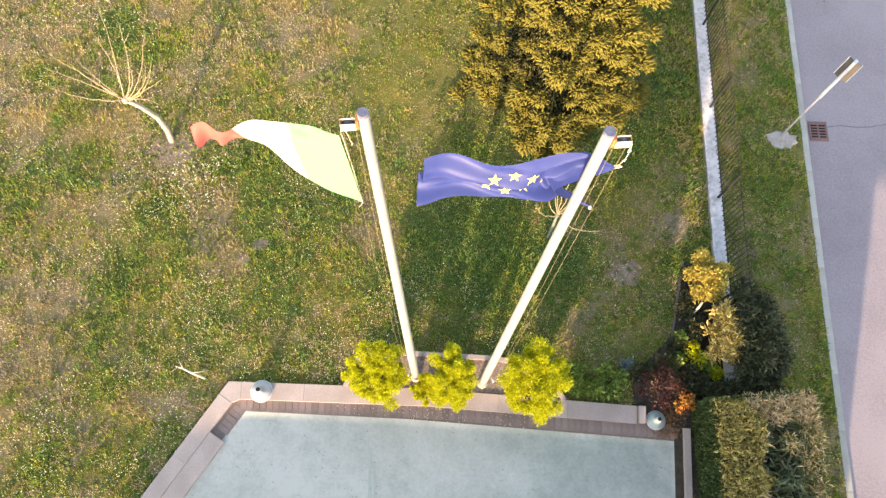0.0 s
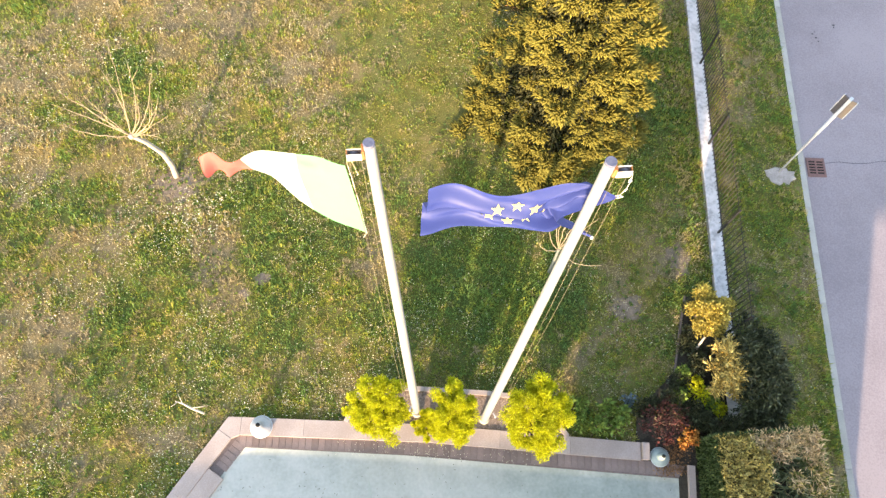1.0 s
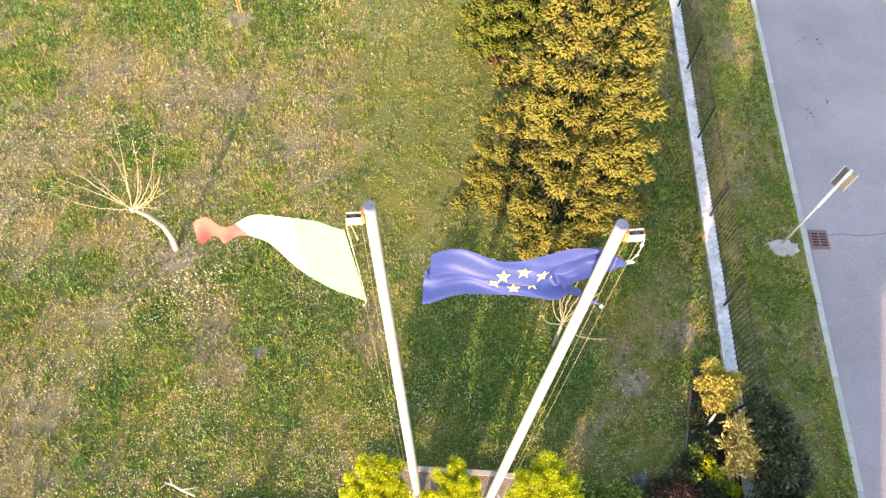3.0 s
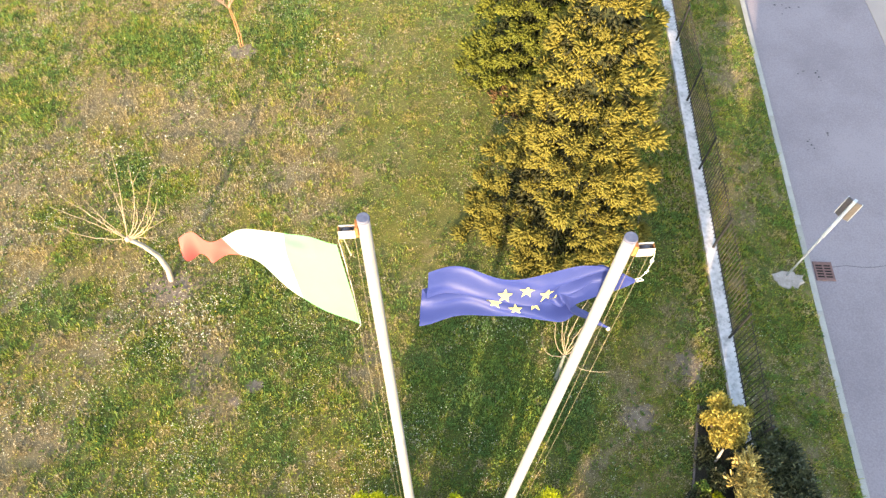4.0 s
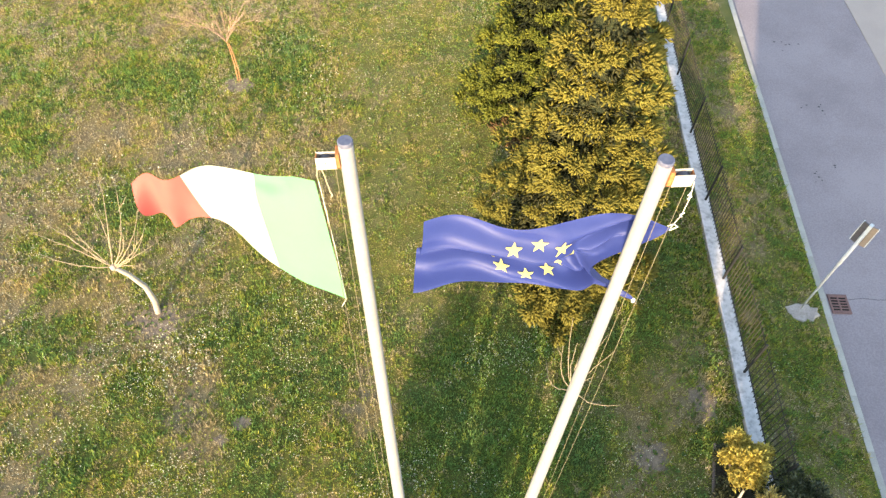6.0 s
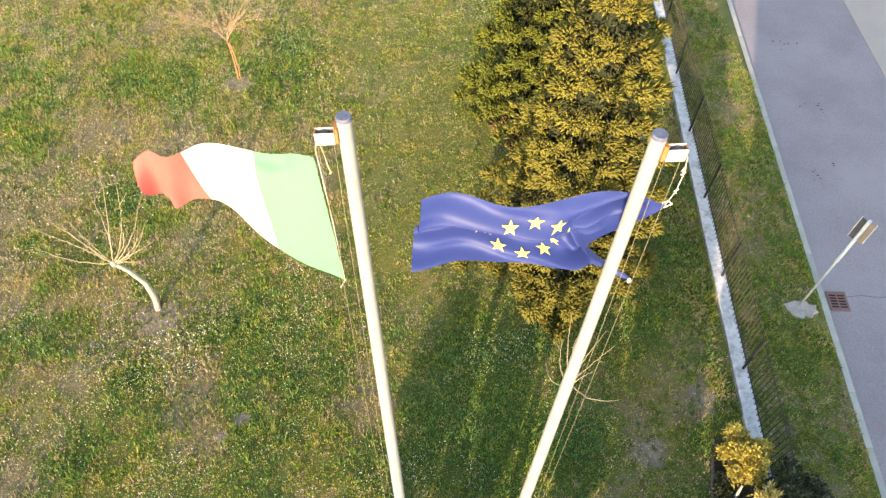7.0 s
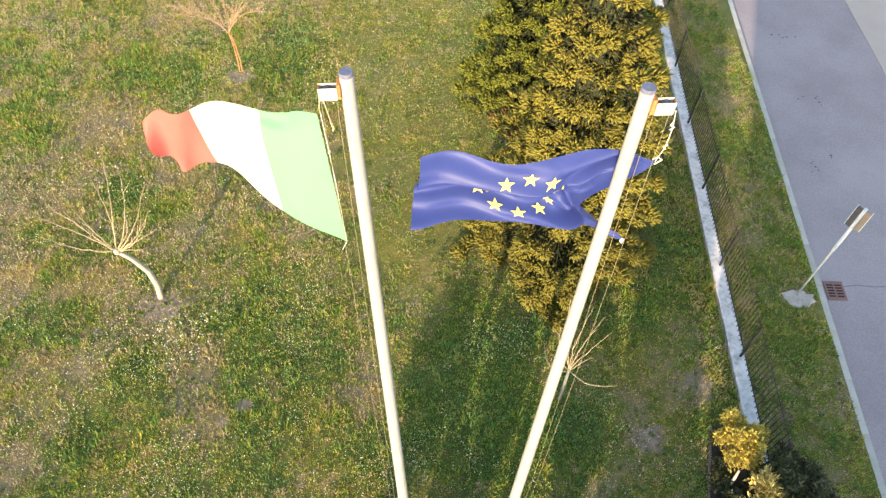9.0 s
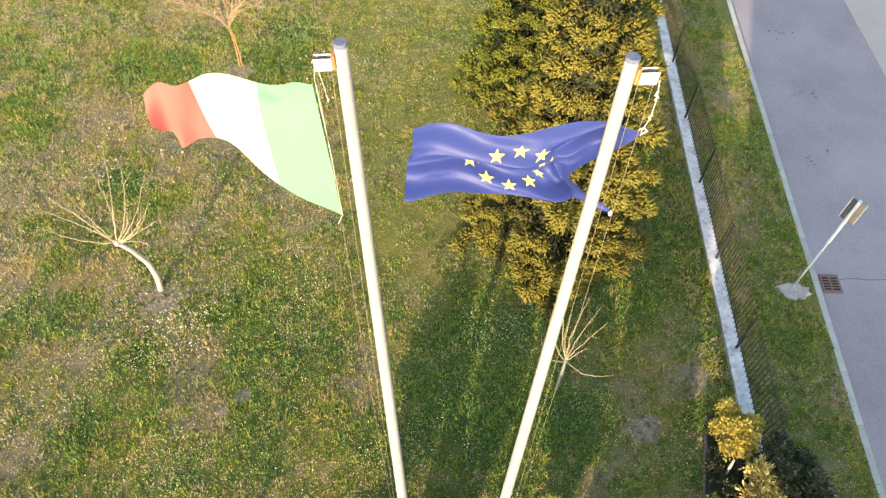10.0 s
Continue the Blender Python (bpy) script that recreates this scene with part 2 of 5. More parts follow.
def add_box(bm, lo, hi, bevel=0.0, m=None):
    c = [(a + b) / 2 for a, b in zip(lo, hi)]
    s = [b - a for a, b in zip(lo, hi)]
    made = bmesh.ops.create_cube(bm, size=1, matrix=(m or Matrix()) @ Matrix.LocRotScale(c, None, s))["verts"]
    if bevel:
        edges = list({e for v in made for e in v.link_edges})
        bmesh.ops.bevel(bm, geom=edges, offset=bevel, segments=1, affect="EDGES")
    return bm


def box(lo, hi, bevel=0.0, m=None):
    return add_box(bmesh.new(), lo, hi, bevel, m)


def add_tube(bm, points, radii, sides=8, cap=True):
    """A round tapered tube along points."""
    points = [Vector(p) for p in points]
    rings = []
    side = None
    for i, p in enumerate(points):
        d = (points[min(i + 1, len(points) - 1)] - points[max(i - 1, 0)]).normalized()
        if side is None:
            side = d.orthogonal().normalized()
        side = (side - d * side.dot(d)).normalized()
        up = d.cross(side)
        r = radii[i] if isinstance(radii, (list, tuple)) else radii
        rings.append([bm.verts.new(p + (side * math.cos(a) + up * math.sin(a)) * r) for a in (2 * math.pi * k / sides for k in range(sides))])
    for a, b in zip(rings, rings[1:]):
        for k in range(sides):
            bm.faces.new((a[k], a[(k + 1) % sides], b[(k + 1) % sides], b[k]))
    if cap:
        bm.faces.new(rings[0][::-1])
        bm.faces.new(rings[-1])
    return bm


def tube(points, radii, sides=8):
    return add_tube(bmesh.new(), points, radii, sides)


def lathe(profile, sides=24):
    """A turned solid from (radius, height) pairs, bottom to top."""
    bm = bmesh.new()
    return add_tube(bm, [(0, 0, h) for r, h in profile], [max(r, 0.001) for r, h in profile], sides)


def prism(corners, lo, hi, bevel=0.0):
    """A slab over a polygon of (x, y) corners between two heights."""
    bm = bmesh.new()
    face = bm.faces.new([bm.verts.new((x, y, lo)) for x, y in corners])
    up = bmesh.ops.extrude_face_region(bm, geom=[face])["geom"]
    bmesh.ops.translate(bm, vec=(0, 0, hi - lo), verts=[g for g in up if isinstance(g, bmesh.types.BMVert)])
    bmesh.ops.recalc_face_normals(bm, faces=bm.faces)
    if bevel:
        bmesh.ops.bevel(bm, geom=[e for e in bm.edges if all(v.co.z > hi - 1e-4 for v in e.verts)], offset=bevel, segments=1, affect="EDGES")
    return bm


def value_noise(x, y, size, seed):
    """Smooth noise from 0 to 1 over the plan."""
    lattice = np.random.default_rng(seed).random((256, 256))
    u, v = x / size + 100, y / size + 100
    i, j = np.floor(u).astype(int), np.floor(v).astype(int)
    a, b = u - i, v - j
    a, b = a * a * (3 - 2 * a), b * b * (3 - 2 * b)
    pick = lambda p, q: lattice[p % 256, q % 256]
    return (pick(i, j) * (1 - a) + pick(i + 1, j) * a) * (1 - b) + (pick(i, j + 1) * (1 - a) + pick(i + 1, j + 1) * a) * b


def inside(x, y, corners):
    """Which of the points lie in a polygon of the plan."""
    hit = np.zeros(x.shape, bool)
    for (ax, ay), (bx, by) in zip(corners, corners[1:] + corners[:1]):
        if ay != by:
            hit ^= ((ay > y) != (by > y)) & (x < (bx - ax) * (y - ay) / (by - ay) + ax)
    return hit


def leaves(points, normals, length, width, spread=0.6, seed=1):
    """Many small folded leaves: corners and faces, each leaf of two triangles."""
    g = np.random.default_rng(seed)
    n = len(points)
    d = normals + g.normal(0, spread, (n, 3))
    d /= np.linalg.norm(d, axis=1, keepdims=True)
    s = np.cross(d, g.normal(0, 1, (n, 3)))
    s /= np.linalg.norm(s, axis=1, keepdims=True)
    up = np.cross(s, d)
    L = length * g.uniform(0.6, 1.3, (n, 1))
    W = width * g.uniform(0.7, 1.2, (n, 1))
    mid = points + d * L * 0.5 + up * W * 0.25
    v = np.stack([points, mid + s * W * 0.5, points + d * L, mid - s * W * 0.5], axis=1).reshape(-1, 3)
    k = np.arange(n)[:, None] * 4
    f = np.concatenate([k + [0, 1, 2], k + [0, 2, 3]])
    return v, f


# ---- plan ----
def fence_x(y):
    return 5.02 + 0.1115 * y


def kerb_x(y):
    return 7.12 + 0.1175 * y


WALL_WIDE, KERB_WIDE, ROAD_Z = 0.26, 0.12, -0.42
YARD = [(-3.48, 1.90), (0.0, 1.55), (3.66, 1.02), (4.46, 0.92), (4.42, 0.58), (3.74, -4.0), (-7.97, -4.0)]
PLANTER = [(-1.50, 1.72), (-1.17, 2.35), (1.02, 2.07), (1.9, 1.90), (2.35, 1.22)]
BED = [(4.42, 0.64), (3.50, 1.05), (3.60, 1.55), (4.35, 2.2), (4.82, 3.58), (5.40, 3.5), (5.14, 0.95), (4.6, 0.64)]


# patches of the lawn: place and radius
PARCHED = [(-6.8, 11.3, 1.2), (-4.4, 10.5, 1.25), (-8.2, 9.2, 0.97), (-1.7, 10.9, 0.8), (-7.6, 13.5, 0.7), (-2.3, 9.4, 0.8), (-6.3, 5.4, 1.0),
           (-6.8, 3.3, 1.0), (-4.9, 6.5, 0.6), (-3.9, 5.0, 0.55), (-3.4, 4.0, 0.4), (-1.0, 4.5, 0.5), (-4.9, 3.6, 0.5), (-1.8, 2.9, 0.55),
           (-9.6, 12.6, 0.5), (-1.3, 9.3, 0.6), (-8.0, 7.3, 0.9), (-6.0, 7.1, 0.6), (6.75, -0.2, 0.9), (3.65, 3.42, 0.5), (4.88, 4.33, 0.45),
           (0.0, 7.0, 0.6), (7.4, 9.0, 0.45), (3.8, 4.4, 0.85), (-3.9, 12.6, 0.45), (7.3, 11.5, 0.5), (6.5, 10.6, 0.4)]
LUSH = [(-8.6, 12.4, 1.1), (-10.2, 13.6, 1.2), (-6.8, 13.2, 0.8), (-9.6, 10.2, 0.7), (-7.6, 8.4, 0.5), (-8.4, 11.0, 0.7), (-5.3, 12.9, 1.2), (-3.0, 13.5, 0.9), (-6.0, 9.4, 0.6), (-4.9, 9.1, 0.45), (-3.5, 6.4, 0.62), (-2.6, 5.8, 0.9), (-1.8, 5.1, 0.6),
        (-6.7, 4.4, 0.5), (-5.6, 3.7, 0.65), (-4.9, 4.4, 0.55), (-4.9, 5.3, 0.4), (-2.5, 3.6, 0.6), (-3.9, 3.1, 0.6), (-7.7, 5.9, 0.55), (-6.8, 6.2, 0.5),
        (-6.3, 6.5, 0.4), (-4.0, 11.9, 0.6), (-6.0, 2.9, 0.5), (-3.1, 4.7, 0.4), (6.9, 5.0, 0.5), (6.8, 3.6, 0.5)]
# deeper green that paints in the shade behind the shrubs and beside the spruce
SHADED_GREEN = [(1.0, 3.6, 1.3), (0.6, 4.8, 1.2), (1.5, 6.0, 1.0), (2.6, 3.6, 0.7), (2.9, 5.9, 0.6), (4.6, 7.5, 0.7), (4.9, 9.5, 0.6), (4.3, 6.2, 0.7), (4.8, 8.5, 0.6)]


def dryness(x, y):
    """How parched the lawn is over the plan: 0 lush, 1 dry earth; shade is painted in as greener grass."""
    d = 0.42 + 0.24 * (value_noise(x, y, 1.9, 11) - 0.5) + 0.44 * (value_noise(x, y, 0.75, 12) - 0.5) + 0.44 * (value_noise(x, y, 0.31, 13) - 0.5) + 0.62 * (value_noise(x, y, 0.12, 15) - 0.5)
    d += 0.05 * (x > fence_x(y))
    # drier to the left; greener to the right, shade put into the colour
    d += 0.10 * np.clip((-x - 1.0) / 4, 0, 1) - 0.10 * np.clip(x - 0.5, 0, 1)
    for spots, amount in ((PARCHED, 0.30), (LUSH, -0.28), (SHADED_GREEN, -0.34)):
        for a, b, r in spots:
            d += amount * np.exp(-(((x - a) ** 2 + (y - b) ** 2) / (r * r)) ** 1.5)
    m = mown(x, y)
    m = np.maximum(m, 0.35 * np.exp(-(((x + 2.3) / 2.4) ** 2 + ((y - 3.0) / 1.7) ** 2) ** 2))
    return (1 - m) * np.clip(d, 0, 1.1) + m * np.clip(0.27 + 0.36 * d, 0, 0.58)


def mown(x, y):
    """1 in the smoother mown strip beside the spruces, fading out unevenly."""
    a = np.clip((x + 2.0 + 0.9 * (value_noise(x, y, 0.8, 17) - 0.5)) / 0.9, 0, 1)
    return a * np.clip((y - 5.6 + 1.2 * (value_noise(x, y, 0.9, 18) - 0.5)) / 1.2, 0, 1) * np.clip((2.2 - x) / 0.5, 0, 1)


def ground_z(x, y):
    """The height of the ground: level lawn, a verge that falls past the fence to the kerb."""
    w, k = fence_x(y), kerb_x(y)
    f = np.clip((x - w) / (k - w), 0, 1)
    z = np.where(x < w, 0, -0.08 - 0.22 * f) + np.where(x > k, -0.25, 0)
    near = (np.abs(x) < 14) & (y > -4) & (y < 22) & (x < k - 0.2)
    return z + near * 0.05 * (value_noise(x, y, 0.7, 5) - 0.6)


# ---- the ground: one sheet out to the horizon ----
ys = np.concatenate([[-900, -300, -90, -30, -12], np.arange(-4, 22.1, 0.25), [26, 40, 90, 300, 900]])
us = np.concatenate([[-900, -300, -90, -30, -18], np.arange(-13, 5.01, 0.25)])
rows_v = []
for y in ys:
    w, k = fence_x(np.clip(y, -40, 60)), kerb_x(np.clip(y, -40, 60))
    xs = np.concatenate([us[us < w - 0.3], np.full((us >= w - 0.3).sum(), w - 0.02), [w + 0.1, w + 0.25], np.linspace(w + 0.3, k, 7), [k + 0.05, k + 5, 60, 300, 900]])
    rows_v.append(np.stack([xs, np.full(len(xs), y), ground_z(xs, np.full(len(xs), y))], axis=1))
grid = np.array(rows_v)
grid[:, :, 2] -= 0.12 * inside(grid[:, :, 0], grid[:, :, 1], [(-3.6, 1.6), (0, 1.3), (4.2, 0.6), (3.6, -4.5), (-8.3, -4.5)])
a, b = grid.shape[:2]
ids = np.arange(a * b).reshape(a, b)
quads = np.stack([ids[:-1, :-1], ids[:-1, 1:], ids[1:, 1:], ids[1:, :-1]], axis=-1).reshape(-1, 4)
me = mesh_of("ground", grid.reshape(-1, 3), quads, M["soil"])
me.polygons.foreach_set("use_smooth", [True] * len(me.polygons))
flat = grid.reshape(-1, 3)
me.attributes.new("dry", "FLOAT", "POINT").data.foreach_set("value", dryness(flat[:, 0], flat[:, 1]))
tagged(new("ground", me), "patchy meadow lawn ground with dry and green areas", "ground", kind="structure")

# ---- road, kerb, far paving ----
bm = bmesh.new()
line = [-300, -60, -6, 0, 6, 12, 18, 26, 60, 300]
edge = [bm.verts.new((kerb_x(np.clip(y, -60, 60)) + KERB_WIDE - 0.02, y, ROAD_Z)) for y in line]
far = [bm.verts.new((60, y, ROAD_Z - 0.02)) for y in line]
for i in range(len(line) - 1):
    bm.faces.new((edge[i], far[i], far[i + 1], edge[i + 1]))
tagged(new("road", done(bm, "road", M["asphalt"])), "smooth grey asphalt road beside the grass verge", "road", kind="structure")
bm = bmesh.new()
add_box(bm, (11.16, -40, ROAD_Z - 0.05), (60, 60, ROAD_Z + 0.012), 0.004, Matrix.Rotation(radians(-4.2), 4, "Z"))
tagged(new("pavement", done(bm, "pavement", M["paving"])), "pale pink paved strip beyond the road's joint", "pavement", kind="structure")
kerb = thing("kerb", "pale concrete kerb stones between verge and road", "kerb", kind="structure")
stone = done(box((0, 0, -0.2), (KERB_WIDE, 1.003, 0.0), 0.004), "kerb_stone", M["kerb"])
turn = -math.degrees(math.atan(0.1175))
for i in range(-8, 30):
    y = i + 0.4
    part("kerb_stone", stone, kerb, m=pose(kerb_x(y), y, -0.292 + 0.0015 * math.sin(i * 2.1), 0, 0, turn))

# ---- low wall of the fence, and unseen plain walls added behind to cast shade ----
bm = bmesh.new()
for y0, y1 in zip(np.arange(1.0, 40, 2.0), np.arange(3.0, 42, 2.0)):
    x0, x1 = fence_x(y0), fence_x(y1)
    vs = [bm.verts.new(p) for z in (-0.5, 0.04) for p in ((x0, y0, z), (x0 + WALL_WIDE, y0, z), (x1 + WALL_WIDE, y1, z), (x1, y1, z))]
    for f in ((3, 2, 1, 0), (4, 5, 6, 7), (0, 1, 5, 4), (1, 2, 6, 5), (2, 3, 7, 6), (3, 0, 4, 7)):
        bm.faces.new([vs[k] for k in f])
bmesh.ops.bevel(bm, geom=[e for e in bm.edges if all(v.co.z > 0 for v in e.verts)], offset=0.008, segments=1, affect="EDGES")
tagged(new("wall_fence", done(bm, "wall_fence", M["wall"])), "low weathered whitish concrete wall under the fence", "wall", kind="structure")
# out of view: steps and gap sized by the shade wanted on yard and lawn
bm = box((-8.5, -9.3, -0.1), (-1.5, -9.0, 2.62), 0.01)
add_box(bm, (-1.5, -9.3, -0.1), (-0.15, -9.0, 6.0), 0.01)
add_box(bm, (-0.15, -9.3, -0.1), (0.65, -9.0, 2.62), 0.01)
tagged(new("shade_wall_south", done(bm, "shade_wall_south", M["plaster"])), "unseen plain plastered wall of stepped height, added to shade yard and lawn", "wall", kind="structure")
# out of view too: the overhang only widens the shade across the road
bm = box((0.653, -9.3, -0.1), (3.85, -9.0, 6.6), 0.01)
add_box(bm, (3.85, -9.3, 3.2), (8.5, -9.0, 6.6), 0.01)
tagged(new("shade_wall_east", done(bm, "shade_wall_east", M["plaster"])), "unseen plain tall plastered wall with an overhang, added to shade the road", "wall", kind="structure")

# ---- paved yard: screed slab, coping, step, narrow kerb ----
slab = [(-3.22, 1.38), (-0.42, 1.07), (4.18, 0.405), (3.54, -4.0), (-7.4, -4.0)]
top = [Vector(p) for p in slab[:3]]
rows_v = []
for i in range(61):
    u = i / 60
    a = top[0].lerp(top[1], u / 0.38) if u < 0.38 else top[1].lerp(top[2], (u - 0.38) / 0.62)
    b = Vector(slab[4]).lerp(Vector(slab[3]), u)
    rows_v.append([(*a.lerp(b, j / 40), 0.015) for j in range(41)])
flat = np.array(rows_v)
n = flat.shape[0] * flat.shape[1]
ids = np.arange(n).reshape(61, 41)
rim = np.concatenate([ids[:, 0], ids[-1, 1:], ids[-2::-1, -1], ids[0, -2:0:-1]])
flat = flat.reshape(-1, 3)
quads = np.stack([ids[:-1, :-1], ids[:-1, 1:], ids[1:, 1:], ids[1:, :-1]], axis=-1).reshape(-1, 4)[:, ::-1]
skirt = np.stack([rim, np.roll(rim, -1), n + np.roll(np.arange(len(rim)), -1), n + np.arange(len(rim))], axis=-1)
me = mesh_of("yard_floor", np.concatenate([flat, flat[rim] - [0, 0, 0.11]]), np.concatenate([quads, skirt]), M["slab"])
vx, vy = np.array([v.co[:2] for v in me.vertices]).T
# noise mottles the stains; the ramp along x paints shade towards the hedge
stain_shade = 0.10 + 0.22 * np.clip((vx + 2.2) / 5.0, 0, 1) + 0.16 * (value_noise(vx, vy, 1.1, 61) - 0.5) + 0.34 * (value_noise(vx + 0.4 * vy, 0.55 * vy, 0.32, 62) - 0.5)
me.attributes.new("stain_shade", "FLOAT", "POINT").data.foreach_set("value", np.clip(stain_shade, 0, 0.42))
tagged(new("yard_floor", me), "pale grey-green screed floor of the paved yard, mottled with stains, shade painted in towards the hedge", "floor", kind="structure")
scuff = thing("floor_scuff", "faint pale scuff mark along the yard floor", "mark", kind="structure")
for x, w, y0, y1 in ((-1.10, 0.05, -0.9, 0.75), (-1.02, 0.03, -0.6, 0.4), (0.9, 0.04, -1.2, -0.1)):
    part("streak", done(prism([(x - w, y0), (x + w * 0.6, y0 + 0.1), (x + w, y1 - 0.2), (x, y1)], 0.012, 0.0195), "streak", M["scuff"]), scuff)
coping = thing("coping", "pinkish stone coping slabs edging the yard", "coping", kind="structure")


def strip_pieces(name, a, b, wide, count, lo, hi, mat, parent, gap=0.0015, bevel=0.003, miss=()):
    """Slabs in a row from a to b (the outer edge), their width to the right of the way."""
    a, b = Vector(a), Vector(b)
    d = (b - a) / count
    turn = math.degrees(math.atan2(d.y, d.x))
    me = done(box((gap / 2, -wide, lo), (d.length - gap / 2, 0, hi), bevel), name, mat)
    for i in range(count):
        if i not in miss:
            p = a + d * i
            part(name, me, parent, m=pose(p.x, p.y, 0.002 * math.sin(i * 3.7), 0, 0, turn))


part("corner_slab", done(prism([(-3.48, 1.90), (-3.2465, 1.8785), (-3.2765, 1.582), (-3.4185, 1.532), (-3.6335, 1.696)][::-1], -0.1, 0.075, 0.003), "corner_slab", M["coping"]), coping)
strip_pieces("coping_slab", (-3.245, 1.878), (0.0, 1.552), 0.298, 3, -0.1, 0.075, M["coping"], coping)
strip_pieces("coping_slab", (0.0, 1.552), (3.56, 1.035), 0.30, 3, -0.1, 0.075, M["coping"], coping)
strip_pieces("coping_slab", (-7.28, -3.09), (-3.635, 1.694), 0.27, 5, -0.1, 0.076, M["coping"], coping)
part("end_block", done(box((-0.05, -0.14, -0.1), (0.07, 0.15, 0.16), 0.01), "end_block", M["coping"]), coping, "raised stone block at the coping's end", pose(3.60, 0.88, 0, 0, 0, -8))
step = thing("stone_step", "long pinkish stone step along the yard's slanting edge", "step")
strip_pieces("step_slab", (-6.741, -2.834), (-3.771, 1.066), 0.313, 3, -0.08, 0.065, M["coping"], step)
side = thing("yard_kerb", "narrow pale concrete kerb along the yard", "kerb", kind="structure")
strip_pieces("kerb_stone", (4.41, 0.60), (3.74, -4.0), 0.115, 5, -0.1, 0.10, M["coping"], side)

# ---- planter edging and soil between coping and lawn ----
tagged(new("planter_soil", done(prism([(-1.44, 1.70), (-1.13, 2.28), (1.02, 2.0), (1.86, 1.84), (2.28, 1.23), (0.0, 1.56)], -0.05, 0.05), "planter_soil", M["gravel"])), "gravelly soil of the planting bed at the poles", "soil", kind="structure")
edging = thing("planter_edging", "pale stone edging round the planting bed", "edging", kind="structure")
for a, b, n in (((-1.50, 1.71), (-1.17, 2.34), 2), ((-1.17, 2.34), (1.02, 2.07), 6), ((1.02, 2.07), (1.95, 1.90), 3), ((1.95, 1.90), (2.36, 1.23), 2)):
    strip_pieces("edging_stone", a, b, 0.085, n, -0.1, 0.085, M["coping"], edging)
tagged(new("shrub_bed_soil", done(prism(BED, -0.05, 0.03), "shrub_bed_soil", M["earth"])), "dark earth of the shrub bed beside the fence", "soil", kind="structure")
tagged(new("hedge_soil", done(prism([(3.66, 1.02), (4.46, 1.0), (4.62, 0.7), (4.02, -4.0), (3.48, -4.0), (4.12, 0.42), (4.26, 0.60), (3.66, 0.76)][::-1], -0.12, 0.024), "hedge_soil", M["earth"])), "dark earth between the yard and the hedge", "soil", kind="structure")
edging = thing("shrub_bed_edging", "thin grey stone edging of the shrub bed", "edging", kind="structure")
strip_pieces("edging_stone", (4.36, 2.2), (4.81, 3.60), 0.035, 4, -0.1, 0.045, M["mortar"], edging)


# ---- flagpoles ----
def flagpole(place, towards, H, label):
    """A tapered pole with cap, pulley bracket and two halyards; towards: +1 or -1, the side of the bracket along x."""
    pole = thing("flagpole", label, "flagpole", place, group="flagpoles")
    part("shaft", done(lathe([(0.068, 0.0), (0.067, 0.5), (0.060, 2.5), (0.049, 5.0), (0.036, 7.6), (0.0292, H - 0.03), (0.0285, H)], 28), "shaft", M["pole"], True), pole)
    part("cap", done(lathe([(0.0285, H - 0.012), (0.0300, H - 0.010), (0.0300, H + 0.005), (0.027, H + 0.009)], 28), "cap", M["cap"]), pole, "flat blue-grey cap")
    part("foot", done(lathe([(0.085, 0.0), (0.085, 0.05), (0.07, 0.07)], 20), "foot", M["footpaint"]), pole, "greenish white steel foot")
    s = towards
    z = H - 0.065
    span = lambda a, b, y0, y1, z0, z1: box((min(s * a, s * b), y0, z + z0), (max(s * a, s * b), y1, z + z1), 0.0015)
    bracket = part("pulley_bracket", done(span(0.042, 0.118, -0.030, -0.025, -0.050, 0.012), "pulley_bracket", M["bracket"]), pole, "white steel pulley bracket")
    part("rear_plate", done(span(0.042, 0.118, 0.002, 0.007, -0.050, 0.012), "rear_plate", M["bracket"]), bracket)
    part("end_plate", done(span(0.113, 0.118, -0.025, 0.002, -0.050, 0.010), "end_plate", M["rust"]), bracket, "rusty end plate")
    part("mount", done(box((min(s * 0.025, s * 0.042), -0.026, z - 0.05), (max(s * 0.028, s * 0.042), 0.026, z + 0.025), 0.002), "mount", M["rust"]), bracket, "rusty mounting plate")
    wheel = tube([(s * 0.080, -0.022, z - 0.022), (s * 0.080, -0.001, z - 0.022)], 0.030, 20)
    part("pulley_wheel", done(wheel, "pulley_wheel", M["lamp_dark"]), bracket, "dark pulley wheel")
    part("bolt", done(tube([(s * 0.083, -0.035, z - 0.018), (s * 0.083, -0.029, z - 0.018)], 0.006, 8), "bolt", M["lamp_grey"]), bracket)
    for k, (dx, dz) in enumerate(((0.050, 0.02), (0.115, -0.04))):
        pts = []
        for i in range(15):
            f = i / 14
            bow = math.sin(math.pi * f) * (0.008 + 0.016 * k)
            pts.append((s * (dx + bow * 0.6 + (0.09 - dx + 0.02 * k) * f), -0.005 - 0.12 * f, (z - 0.02 + dz) * (1 - f) + 1.2 * f))
        part("halyard", done(tube(pts, 0.0014, 5), "halyard", M["rope"], True), pole, "thin ochre halyard rope")
    cleat = bmesh.new()
    add_tube(cleat, [(s * 0.09, -0.125, 1.12), (s * 0.09, -0.125, 1.28)], 0.012, 8)
    add_tube(cleat, [(s * 0.06, -0.06, 1.2), (s * 0.09, -0.125, 1.2)], 0.012, 8)
    part("cleat", done(cleat, "cleat", M["lamp_grey"]), pole)
    return pole


flagpole((-0.233, 1.77, 0.04), -1, 9.20, "tall tapered white steel flagpole with a tricolour flag")
